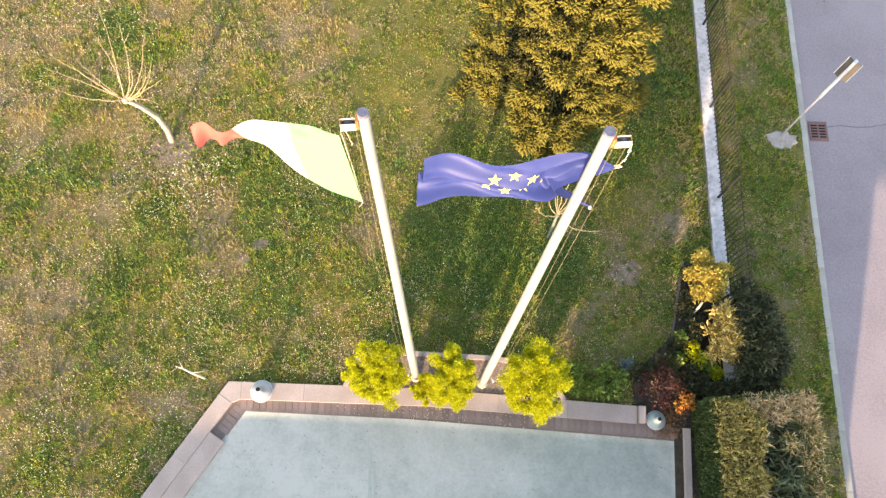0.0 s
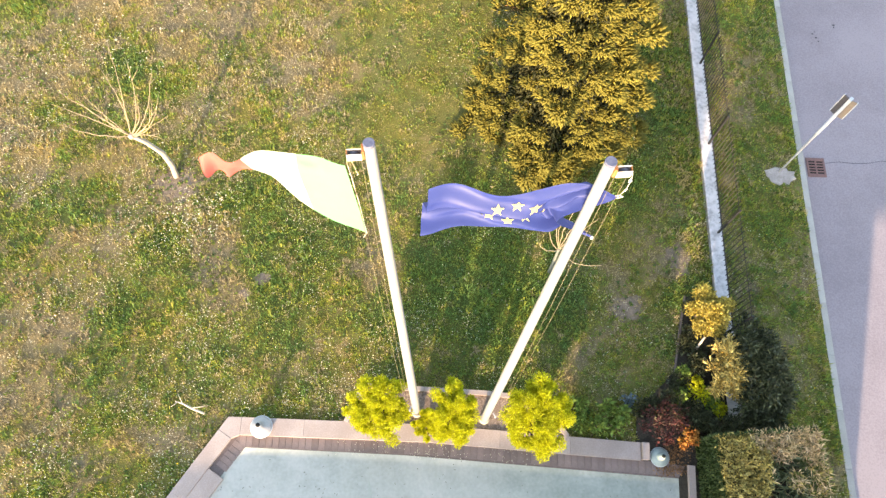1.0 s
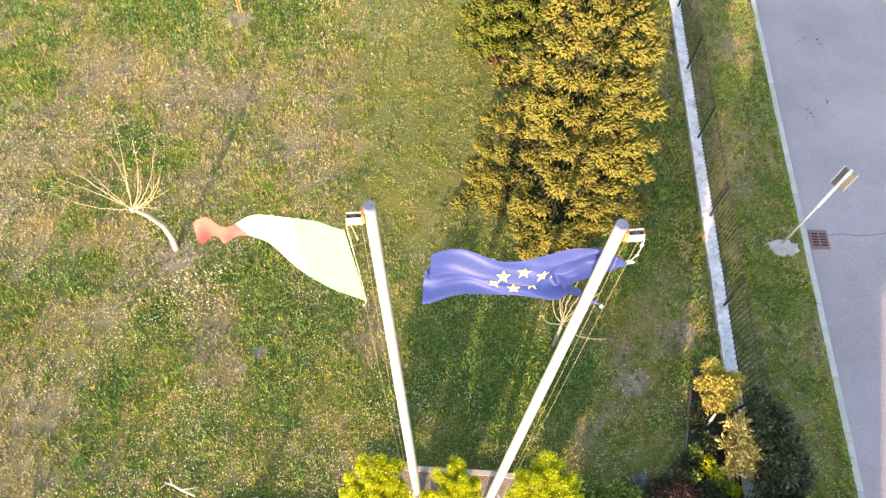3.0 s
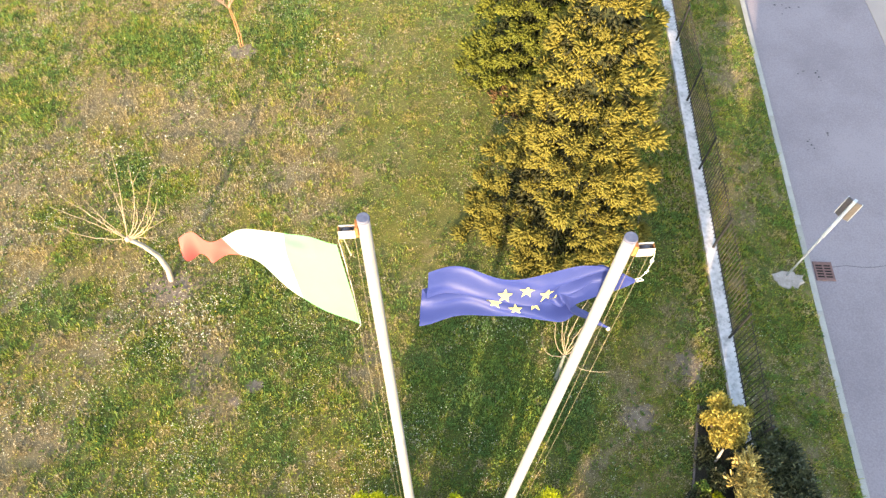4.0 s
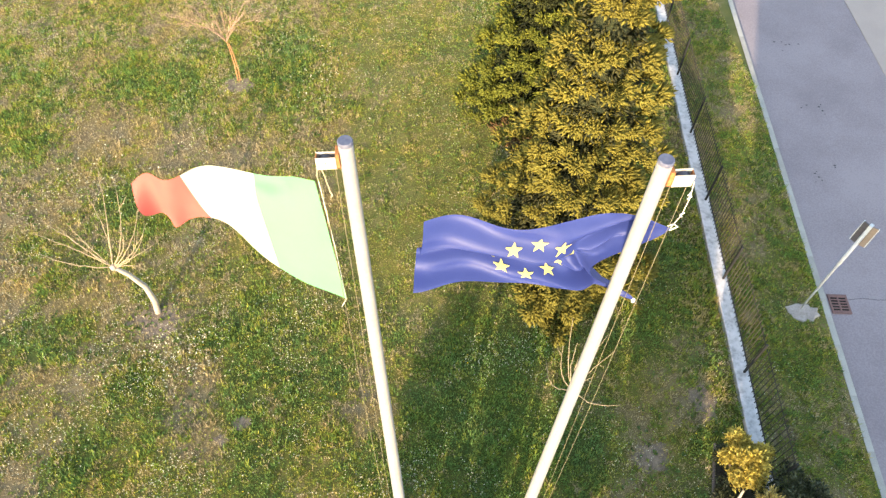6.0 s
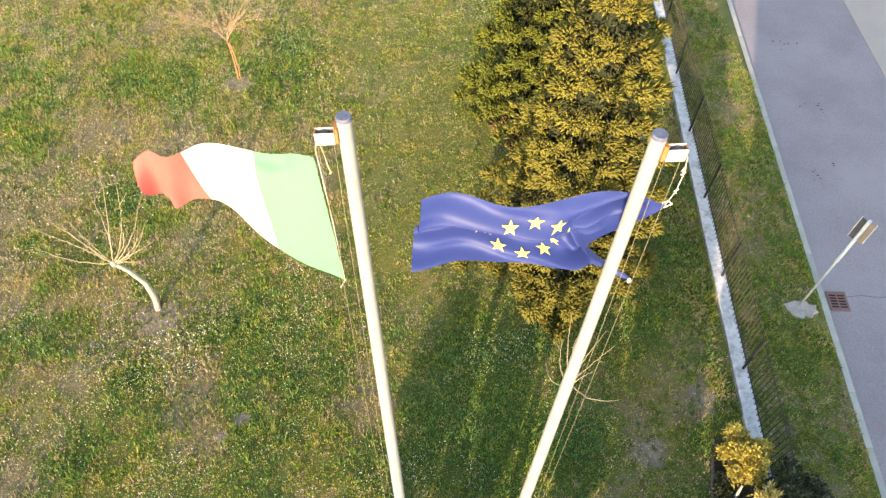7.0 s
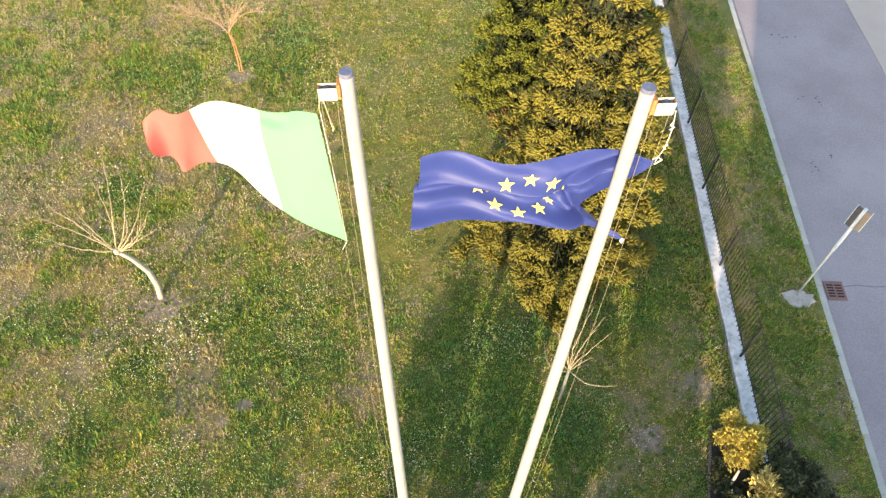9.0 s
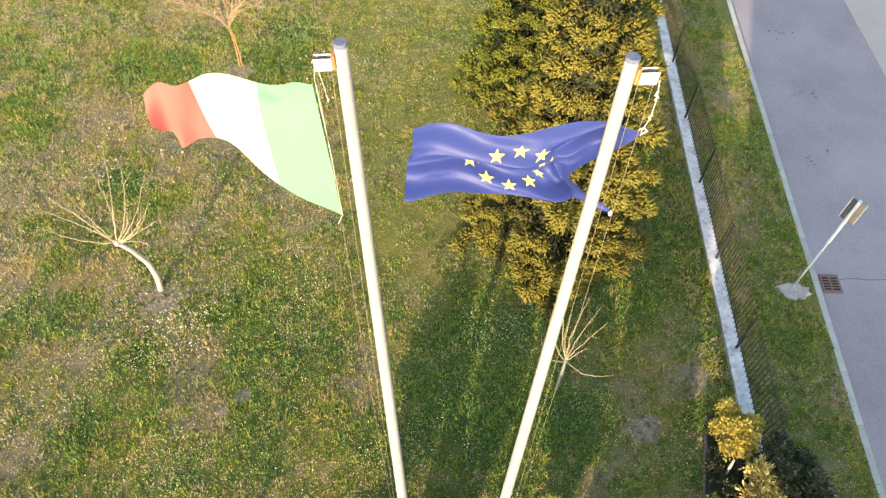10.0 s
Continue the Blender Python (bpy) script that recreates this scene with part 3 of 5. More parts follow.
flagpole((0.919, 1.585, 0.04), 1, 9.23, "tall tapered white steel flagpole with a blue starred flag")


# ---- flags, blown out by the wind ----
def cloth(place, u0, u1, nu, nv, name, mat):
    """A piece of cloth between two shares of the flag's length; place(u, v) gives its points."""
    u, v = np.meshgrid(np.linspace(u0, u1, nu), np.linspace(0, 1, nv), indexing="ij")
    pts = place(u.ravel(), v.ravel())
    ids = np.arange(nu * nv).reshape(nu, nv)
    q = np.stack([ids[:-1, :-1], ids[1:, :-1], ids[1:, 1:], ids[:-1, 1:]], axis=-1).reshape(-1, 4)
    me = mesh_of(name, pts, q, mat)
    me.polygons.foreach_set("use_smooth", [True] * len(me.polygons))
    return me


def tricolour(u, v):
    """u along the fly, v down the hoist, both 0 to 1."""
    grow = u ** 0.8
    pinch = np.exp(-((u - 0.62) / 0.20) ** 2)
    lap = np.exp(-((v / 0.16) ** 2)) * np.clip((u - 0.04) * 8, 0, 1) * np.exp(-((u - 0.26) / 0.17) ** 2)
    curl = np.clip((u - 0.70) / 0.30, 0, 1) ** 2
    x = -0.015 + 0.03 * v - u * (0.82 + 0.14 * v) + 0.10 * curl * v
    y = 0.20 * u + 0.05 * np.sin(7.2 * u + 1.3 * v - 0.5) * grow + 0.03 * np.sin(15 * u + 2.5 * v) * grow + 0.018 * np.sin(24 * u - 5 * v) * u * u + 0.20 * v * pinch + 0.08 * u * v
    y += 0.07 * lap - 0.09 * curl * np.sin(4.5 * v + 0.2)
    z = -0.90 * v * (1 - 0.34 * u) + 0.06 * u - 0.16 * u * u + 0.10 * v * pinch - 0.11 * lap - 0.10 * curl * (1 - v)
    return np.stack([x, y, z], axis=1)


flag = thing("flag", "green, white and red tricolour flag blown out sideways", "flag", (-0.36, 1.77, 9.03))
for i, key in enumerate(("green", "white", "red")):
    part(key + "_band", cloth(tricolour, i / 3, (i + 1) / 3, 34, 46, key + "_band", M[key]), flag, key + " cloth band")
part("hem_cord", done(tube([(0.0, 0, -0.0), (0.012, 0.0, -0.45), (0.015, 0, -0.90), (-0.015, 0.0, -0.97)], 0.0016, 6), "hem_cord", M["knot"]), flag, "white hoist cord")
snap = bmesh.new()
add_tube(snap, [(0, 0, 0), (0.0, -0.01, 0.04), (0.012, 0, 0.125)], 0.0022, 6)
add_tube(snap, [(0.012, 0, 0.125), (0.03, -0.01, 0.03), (0.040, -0.01, -0.06)], 0.0022, 6)
add_tube(snap, [(0.038, -0.01, -0.05), (0.046, -0.012, -0.075), (0.04, -0.01, -0.09)], 0.0036, 6)
part("knot", done(snap, "knot", M["cord"]), flag, "knotted beige cord")


def fold_line(knots, n=240, soft=13):
    """A smooth run of values through knots (share, value)."""
    s = np.linspace(-0.2, 1.2, n)
    kernel = np.hanning(soft)
    return s, np.convolve(np.pad(np.interp(s, [k[0] for k in knots], [k[1] for k in knots]), soft // 2, mode="edge"), kernel / kernel.sum(), "valid")


LAP_Y = fold_line(((-0.2, 0.07), (0, 0.03), (0.30, -0.06), (0.36, 0.0), (0.62, 0.09), (1, -0.03), (1.2, -0.07)))
LAP_Z = fold_line(((-0.2, 0.11), (0, 0.0), (0.30, -0.17), (0.36, -0.16), (0.62, -0.37), (1, -0.51), (1.2, -0.60)))


def starred(u, v):
    """The blue flag: gathered at the hoist between its two knots, lapped over itself lengthwise along the fly."""
    free = np.clip((u - 0.03) / 0.42, 0, 1)
    free = free * free * (3 - 2 * free)
    lap_y, lap_z = np.interp(v, *LAP_Y), np.interp(v, *LAP_Z)
    x = -0.02 * v - u * (1.01 + 0.04 * v) - 0.27 * np.sin(np.pi * v) ** 1.8 * (1 - u) ** 3.2
    near = np.clip(u * 9, 0, 1) * (1 - free)
    pleat = 0.05 * np.abs(np.sin(9.5 * v + 2 * u)) * near + 0.022 * np.sin(30 * v - 16 * u) * near
    ripple = 0.032 * np.sin(8.5 * u + 1.6 * v + 0.5) * u ** 0.8 + 0.012 * np.sin(17 * u - 6 * v) * u + 0.010 * np.sin(23 * v + 8 * u) * free
    drop = 0.6 * v
    fan = lambda a, k: 1 - np.abs(np.sin(k * np.arctan2(a, u + 0.06)))
    ripple = ripple + (0.040 * fan(drop, 8.0) + 0.045 * fan(0.6 - drop, 7.0)) * np.clip(u * 6, 0, 1) * np.exp(-((u / 0.30) ** 2))
    y = 0.03 * np.clip(u * 10, 0, 1) + 0.06 * u + free * lap_y + pleat + ripple
    z = (1 - free) * -0.572 * v + free * lap_z * 0.9 * (1 - 0.22 * u) - 0.03 * np.sin(np.pi * u) - 0.06 * u * u + 0.015 * np.sin(9 * u + 2 * v) * u
    return np.stack([x, y, z], axis=1)


flag = thing("flag", "dark blue flag with a ring of yellow stars, blown sideways", "flag", (1.06, 1.60, 8.84))
part("blue_cloth", cloth(starred, 0, 1, 120, 110, "blue_cloth", M["blue"]), flag)
for k in range(12):
    cu, cv = 0.5 + 0.222 * math.sin(math.pi * k / 6), 0.5 - 0.333 * math.cos(math.pi * k / 6)
    corners = [(0.062 if j % 2 == 0 else 0.025, math.pi * j / 5) for j in range(10)]
    corners = [(r * math.sin(a), -r * math.cos(a)) for r, a in corners]
    edge_ = [tuple(p + (q - p) * i / 3 for p, q in zip(corners[j], corners[(j + 1) % 10])) for j in range(10) for i in range(3)]
    spikes = [(0.0, 0.0)] + [(p * ring / 4, q * ring / 4) for ring in (1, 2, 3, 4) for p, q in edge_]
    su = np.array([cu + p / 1.5 for p, q in spikes])
    sv = np.array([cv + q for p, q in spikes])
    e = 1e-3
    base = starred(su, sv)
    nor = np.cross(starred(su + e, sv) - base, starred(su, sv + e) - base)
    nor /= np.linalg.norm(nor, axis=1, keepdims=True)
    v = np.concatenate([base + nor * 0.005, base - nor * 0.005])
    f = [(0, 1 + j, 1 + (j + 1) % 30) for j in range(30)]
    for ring in range(3):
        for j in range(30):
            a, c = 1 + 30 * ring + j, 1 + 30 * ring + (j + 1) % 30
            f += [(a, a + 30, c + 30), (a, c + 30, c)]
    f = f + [(a + 121, d + 121, c + 121) for a, c, d in f]
    part("star", mesh_of("star", v, f, M["star"]), flag, "yellow five-pointed star" if k == 0 else "")
ties = bmesh.new()
add_tube(ties, [(0, 0, 0), (0.015, -0.01, 0.10), (0.01, -0.02, 0.22), (-0.01, -0.03, 0.325)], 0.0016, 6)
add_tube(ties, [(0.0, 0, -0.015), (0.022, -0.01, 0.02), (0.0, -0.01, 0.04), (-0.015, 0, 0.015)], 0.003, 6)
add_tube(ties, [(0.0, -0.02, 0.21), (0.014, -0.02, 0.225), (-0.006, -0.026, 0.24), (0.004, -0.02, 0.255)], 0.0028, 6)
add_tube(ties, [(0.018, -0.012, 0.09), (0.006, -0.014, 0.105), (0.020, -0.014, 0.118)], 0.003, 6)
part("knot", done(ties, "knot", M["knot"]), flag, "knotted white cord")
part("lower_knot", done(lathe([(0.004, -0.02), (0.010, -0.008), (0.010, 0.006), (0.003, 0.016)], 10), "lower_knot", M["knot"]), flag, "white cord knot", pose(-0.018, 0, -0.572))


# ---- bell-shaped lamps on the coping ----
def bollard_lamp(place, label, size, paint):
    lamp = thing("bollard_lamp", label, "garden lamp", place, group="bollard lamps")
    lamp.scale = (size, size, size)
    part("foot", done(lathe([(0.15, 0), (0.155, 0.02), (0.15, 0.05)], 24), "foot", M["lamp_dark"], True), lamp, "dark foot ring under the hood")
    hood = part("hood", done(lathe([(0.178, 0.045), (0.182, 0.05), (0.176, 0.072), (0.145, 0.105), (0.10, 0.132), (0.082, 0.148), (0.068, 0.19), (0.056, 0.25), (0.050, 0.285), (0.036, 0.298)], 36), "hood", M[paint], True), lamp, "bell-shaped painted metal hood")
    part("rim", done(lathe([(0.181, 0.040), (0.187, 0.046), (0.187, 0.056), (0.181, 0.060)], 36), "rim", M["lamp_white"], True), hood, "rolled pale rim")
    part("finial", done(lathe([(0.036, 0.290), (0.036, 0.312), (0.028, 0.320), (0.0, 0.321)], 14), "finial", M["black"], True), hood, "small dark screw cap")


bollard_lamp((-2.895, 1.685, 0.075), "bell-hooded grey garden lamp on the stone coping", 1.02, "lamp_grey")
bollard_lamp((3.845, 0.775, 0.02), "bell-hooded grey-green garden lamp beside the coping's end block", 0.88, "lamp_green")

# ---- street lamp, its footing, gully grate, stains ----
g = np.random.default_rng(63)
footing = [(7.37 + 0.30 * r * math.cos(a), 6.10 + 0.24 * r * math.sin(a)) for a, r in zip(np.linspace(0, 6.0, 22), g.uniform(0.75, 1.25, 22))]
tagged(new("lamp_footing", done(prism(footing, -0.5, -0.232, 0.03), "lamp_footing", M["concrete"])), "rough pale concrete footing in the verge grass", "footing", kind="structure")
lamp = thing("street_lamp", "slim grey steel street lamp with a winged head", "street lamp", (7.385, 6.19, -0.25), turn=-50)
part("pole", done(lathe([(0.020, 0), (0.020, 1.45), (0.030, 1.50), (0.030, 2.60)], 16), "pole", M["lamp_white"], True), lamp)
head = part("head", done(box((-0.028, -0.045, 2.46), (0.028, 0.045, 2.63), 0.008), "head", M["lamp_white"]), lamp)
# the two wing colours paint in a sunlit and a shaded side
for s, key, name, half in ((-1, "lamp_dark", "dark underside wing", 0.048), (1, "lamp_tan", "tan sunlit wing", 0.048)):
    part("wing", done(box((-half, -0.012, -0.24), (half, 0.012, 0.24), 0.004), "wing", M[key]), head, name, pose(s * (half + 0.030), -0.02, 2.40, 0, 0, s * 14))
    part("wing_edge", done(box((s * half - 0.006, -0.016, -0.245), (s * half + 0.006, 0.016, 0.245), 0.003), "wing_edge", M["lamp_white"]), head, "pale metal edge", pose(s * (half + 0.030), -0.02, 2.40, 0, 0, s * 14))
grate = thing("gully_grate", "rusty red-brown cast iron gully grate in the road", "drain grate", (8.07, 6.13, ROAD_Z), turn=-6)
# flat black plate at road level paints the dark of the shaft below
part("pit_shade_plate", done(box((0.02, 0.02, -0.01), (0.36, 0.42, 0.006)), "pit_shade_plate", M["black"]), grate)
rim = bmesh.new()
for lo, hi in (((0, 0, 0), (0.38, 0.045, 0.02)), ((0, 0.395, 0), (0.38, 0.44, 0.02)), ((0, 0.045, 0), (0.04, 0.395, 0.02)), ((0.34, 0.045, 0), (0.38, 0.395, 0.02)), ((0.175, 0.045, 0), (0.205, 0.395, 0.02))):
    add_box(rim, lo, hi, 0.003)
part("rim", done(rim, "rim", M["grate"]), grate)
bar = done(box((0.04, 0, 0.002), (0.34, 0.028, 0.018), 0.003), "bar", M["grate"])
for i in range(6):
    part("bar", bar, grate, m=pose(0, 0.045 + i * 0.0645, 0))
crack = thing("road_crack", "thin wavy dark crack across the asphalt", "crack")
part("seam", done(tube([(8.5 + 0.3 * i, 6.42 + 0.03 * math.sin(i * 1.9) - 0.012 * i, ROAD_Z + 0.001) for i in range(7)], 0.0035, 5), "seam", M["stain"]), crack)
g = random.Random(4)
for cx, cy in ((9.36, 9.68), (9.8, 11.73), (10.1, 14.06)):
    for _ in range(7):
        spots = bmesh.new()
        x, y, r = cx + g.uniform(-0.35, 0.35), cy + g.uniform(-0.25, 0.25), g.uniform(0.012, 0.032)
        ring = [spots.verts.new((x + r * g.uniform(0.6, 1.4) * math.cos(k), y + 0.8 * r * g.uniform(0.6, 1.4) * math.sin(k), ROAD_Z + 0.004)) for k in np.linspace(0, 5.6, 8)]
        spots.faces.new(ring)
        tagged(new("road_stain", done(spots, "road_stain", M["stain"])), "small dark drip stain on the asphalt", "stain", group="road stains")

# ---- iron fence on the low wall ----
fence = thing("fence", "dark iron fence with thin upright bars on the low wall", "fence")
FH = 1.0
post_me = done(box((-0.02, -0.02, 0), (0.02, 0.02, FH + 0.04), 0.004), "post", M["post_iron"])
bar_me = done(tube([(0, 0, 0.02), (0, 0, FH)], 0.0085, 6), "bar", M["iron"])
turn = -math.degrees(math.atan(0.1115))
P0 = 2.87
for k in range(12):
    y = P0 + 1.95 * k
    part("post", post_me, fence, m=pose(fence_x(y) + 0.165, y, 0.03, 0, 0, turn))
    if k < 11:
        y1 = y + 1.95
        rails = [(0.10, 0.010), (FH - 0.10, 0.006)]
        for z, r in rails:
            part("rail", done(box((-r, -0.96, -r), (r, 0.96, r), 0.002), "rail", M["iron"]), fence, m=pose(fence_x(y + 0.975) + 0.205, y + 0.975, 0.04 + z, 0, 0, turn))
        for j in range(1, 20):
            yy = y + 1.95 * j / 20
            part("bar", bar_me, fence, m=pose(fence_x(yy) + 0.205, yy, 0.04))


# ---- trees ----
def spruce(name_label, place, H, R, mats, seed, gaps=(), grooves=(), shelf=None, dense=1.0, shade=0.3):
    """A spruce: trunk and tiers of boughs, each ending in cushions of short finger-like shoots.
    gaps: (azimuth, half width, z from, z to) with dead needles; grooves: azimuths where boughs stay short;
    shelf: (azimuth, half width, z) above which the boughs on that side are shorter."""
    g = np.random.default_rng(seed)
    tree = thing("spruce_tree", name_label, "tree", place, group="spruces")
    part("trunk", done(tube([(0, 0, -0.1), (0.02, 0, H * 0.3), (0, 0.02, H * 0.7), (0, 0, H)], [0.16, 0.13, 0.06, 0.01], 10), "trunk", M["trunk"], True), tree)
    boughs = bmesh.new()
    P, D, Ls, kind = [], [], [], []
    up = np.array([0, 0, 1.0])
    off = lambda a, b: abs((a - b + math.pi) % (2 * math.pi) - math.pi)

    def shoot(at, way, length, sort):
        P.append(at)
        D.append(way / math.sqrt(way @ way))
        Ls.append(length)
        kind.append(sort)

    def cushion(c, out, size, n, sort):
        """A cushion of shoots that radiate outwards from a twig's end, flattened and turned to the light."""
        for _ in range(n):
            w = g.normal(0, 1, 3)
            w /= math.sqrt(w @ w)
            if w @ out < -0.35:
                w = w - 2 * (w @ out) * out
            if w[2] < -0.25:
                w[2] *= -0.6
            at = c + w * np.array([1, 1, 0.62]) * size * g.uniform(0.10, 0.62)
            shoot(at, w + out * 0.45 + up * 0.10 + g.normal(0, 0.20, 3), size * g.uniform(0.36, 0.60), sort)

    z, turn_ = 0.16, 0.0
    while z < H - 0.25:
        radius = R * (1 - (z / H) ** 1.1) + 0.08
        count = max(5, int(6.283 * radius / 0.74))
        turn_ += g.uniform(0.35, 0.65) * 6.283 / count
        for k in range(count):
            az = turn_ + 6.2832 * (k + g.uniform(-0.25, 0.25)) / count
            back = off(az, -math.pi / 2) > 2.0
            reach = radius * (g.uniform(0.70, 0.86) if g.random() < 0.3 else g.uniform(0.90, 1.10))
            for a in grooves:
                reach *= 1 - min(0.34, 0.16 + 0.1 * z) * math.exp(-((off(az, a) / 0.15) ** 2))
            if shelf and off(az, shelf[0]) < shelf[1] and z > shelf[2]:
                reach *= 0.74
            dead = any(off(az, a) < w and z0 < z < z1 for a, w, z0, z1 in gaps)
            out = np.array([math.cos(az), math.sin(az), 0])
            across = np.array([-out[1], out[0], 0])
            rise, droop, roll = z + g.normal(0, 0.07), g.uniform(0.14, 0.34), g.normal(0, 0.12)
            path = lambda s: out * s * reach + up * (rise + reach * (0.10 * s - droop * s ** 2.2))
            add_tube(boughs, [path(s) for s in (0.03, 0.4, 0.7, 0.95)], [0.024, 0.018, 0.012, 0.005], 4, False)
            big = g.uniform(0.23, 0.31) * (0.75 + 0.25 * min(1, radius))
            n = int((26 if back else 150) * dense)
            tips = [(1.0, 0.0, 1.0)]
            for step_, spread in ((0.20, 0.17), (0.42, 0.25), (0.66, 0.22)):
                for sgn in (-1, 1):
                    if g.random() < 0.86:
                        tips.append((1 - step_ * g.uniform(0.8, 1.2) / max(reach, 0.5), sgn * spread * g.uniform(0.8, 1.25), g.uniform(0.65, 0.95)))
            for f, side_, size in tips:
                c = path(max(f, 0.25)) + across * side_ + up * (roll * side_ + g.normal(0, 0.03) - 0.10 * abs(side_))
                way = out * 0.8 + across * side_ * 2.2 + up * 0.15
                add_tube(boughs, [path(max(f - 0.2, 0.1)), c], [0.008, 0.004], 4, False)
                # some inner cushions take the shade-darkened needle colour
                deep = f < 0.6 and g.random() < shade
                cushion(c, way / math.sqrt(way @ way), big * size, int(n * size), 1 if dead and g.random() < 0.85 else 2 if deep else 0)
        z += g.uniform(0.48, 0.60)
    # filler shoots deep inside, in the shade-darkened needle colour
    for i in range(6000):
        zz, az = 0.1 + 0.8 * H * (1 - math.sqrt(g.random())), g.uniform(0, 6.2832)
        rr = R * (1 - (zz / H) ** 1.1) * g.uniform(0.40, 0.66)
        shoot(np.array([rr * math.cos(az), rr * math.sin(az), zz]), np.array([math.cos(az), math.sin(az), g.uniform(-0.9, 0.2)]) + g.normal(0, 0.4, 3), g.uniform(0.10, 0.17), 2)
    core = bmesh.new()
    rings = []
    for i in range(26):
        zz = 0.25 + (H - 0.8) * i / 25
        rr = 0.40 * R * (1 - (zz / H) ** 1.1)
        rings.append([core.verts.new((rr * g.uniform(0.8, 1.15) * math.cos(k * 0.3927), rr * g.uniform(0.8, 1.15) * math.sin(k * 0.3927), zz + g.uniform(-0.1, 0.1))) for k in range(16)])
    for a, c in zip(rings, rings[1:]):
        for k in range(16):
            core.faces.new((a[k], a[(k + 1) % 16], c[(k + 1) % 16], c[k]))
    # core and bough wood share one dark colour that stands for inner shade
    part("inner_growth", done(core, "inner_growth", M["inner"]), tree, "dark inner growth, shade put into its colour")
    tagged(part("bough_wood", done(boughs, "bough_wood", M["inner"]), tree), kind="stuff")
    P, D, Ls, kind = np.array(P), np.array(D), np.array(Ls)[:, None], np.array(kind)
    s = np.cross(D, g.normal(0, 1, P.shape))
    s /= np.linalg.norm(s, axis=1, keepdims=True)
    t = np.cross(D, s)
    r = 0.013 + Ls * 0.095
    ring = [P + D * Ls * 0.43 + (s * math.cos(a) + t * math.sin(a)) * r for a in (0, 2.094, 4.189)]
    v = np.stack([P, *ring, P + D * Ls], axis=1)
    tri = np.array([(0, 2, 1), (0, 3, 2), (0, 1, 3), (4, 1, 2), (4, 2, 3), (4, 3, 1)])
    for which, name, label in ((0, "crown", ""), (1, "dead_needles", "brown dead needles"), (2, "old_shaded_needles", "old inner needles, darkened for the shade between boughs")):
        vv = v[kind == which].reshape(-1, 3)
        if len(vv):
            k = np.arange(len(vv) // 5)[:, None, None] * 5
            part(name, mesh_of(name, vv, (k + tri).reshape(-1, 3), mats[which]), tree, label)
    return tree


spruce("tall golden-green spruce tree lit by low sun", (2.80, 7.58, -0.02), 8.3, 1.66, (M["needle"], M["brown_needle"], M["needle_old_shaded"]), 3, grooves=(-2.35, -1.25), shelf=(3.3, 0.75, 2.4))
spruce("tall yellow-green spruce tree behind another", (2.92, 11.65, -0.02), 8.6, 1.50, (M["needle2"], M["brown_needle"], M["needle2_old_shaded"]), 5, gaps=((4.15, 0.42, 0.0, 0.55),), grooves=(-2.6, -2.0), dense=0.75, shade=0.55)


def bare_tree(label, base, fork, limbs, mats, r=0.05, bend=(0, 0, 0), shoot=0.011, twigs=2, twig=0.16, stems=()):
    """A small pruned tree: a bent stem and bare whippy shoots, each from the head to a tip by way of a bow.
    shoot: a shoot's radius at its root; twigs: side twigs on each shoot, of that length; stems: further stems, as (foot, top, bow)."""
    tree = thing("bare_tree", label, "tree", base, group="small bare trees")
    f, w = Vector(fork), Vector(bend)
    part("trunk", done(tube([(0, 0, -0.08), f * 0.22 + w * 0.7, f * 0.5 + w, f * 0.8 + w * 0.6, f], [r * 1.1, r, r * 0.9, r * 0.75, r * 0.62], 10), "trunk", M[mats[0]], True), tree)
    for foot, top, bow in stems:
        a, b, w = Vector(foot), Vector(top), Vector(bow)
        part("stem", done(tube([a, a.lerp(b, 0.35) + w, a.lerp(b, 0.7) + w * 0.8, b], [r, r * 0.9, r * 0.8, r * 0.6], 8), "stem", M[mats[0]], True), tree)
    part("head", done(lathe([(r * 0.5, -r), (r * 1.0, -r * 0.4), (r * 1.05, r * 0.4), (r * 0.5, r)], 9), "head", M[mats[0]], True), tree, "knobbly pruned head", Matrix.Translation(f))
    g = np.random.default_rng(len(limbs) + 3)
    for tip, bow in limbs:
        t, w = Vector(tip), Vector(bow)
        root = f + (t - f).normalized() * r * 0.6
        pts = []
        for i in range(13):
            s = i / 12
            wob = Vector(g.normal(0, 0.006, 3)) * (1 if 0 < i < 12 else 0)
            pts.append(root.lerp(t, s) + w * math.sin(math.pi * s ** 0.85) + wob)
        part("shoot", done(tube(pts, [shoot * (1 - 0.66 * i / 12) for i in range(13)], 6), "shoot", M[mats[1]], True), tree)
        for k in range(twigs):
            a = pts[int(g.uniform(4, 11))]
            d = ((pts[-1] - pts[2]).normalized() + Vector(g.normal(0, 0.55, 3))) * twig * g.uniform(0.5, 1.4)
            part("twig", done(tube([a, a + d * 0.5, a + d + Vector((0, 0, 0.15 * twig))], [shoot * 0.5, shoot * 0.4, shoot * 0.2], 5), "twig", M[mats[1]], True), tree)
    return tree


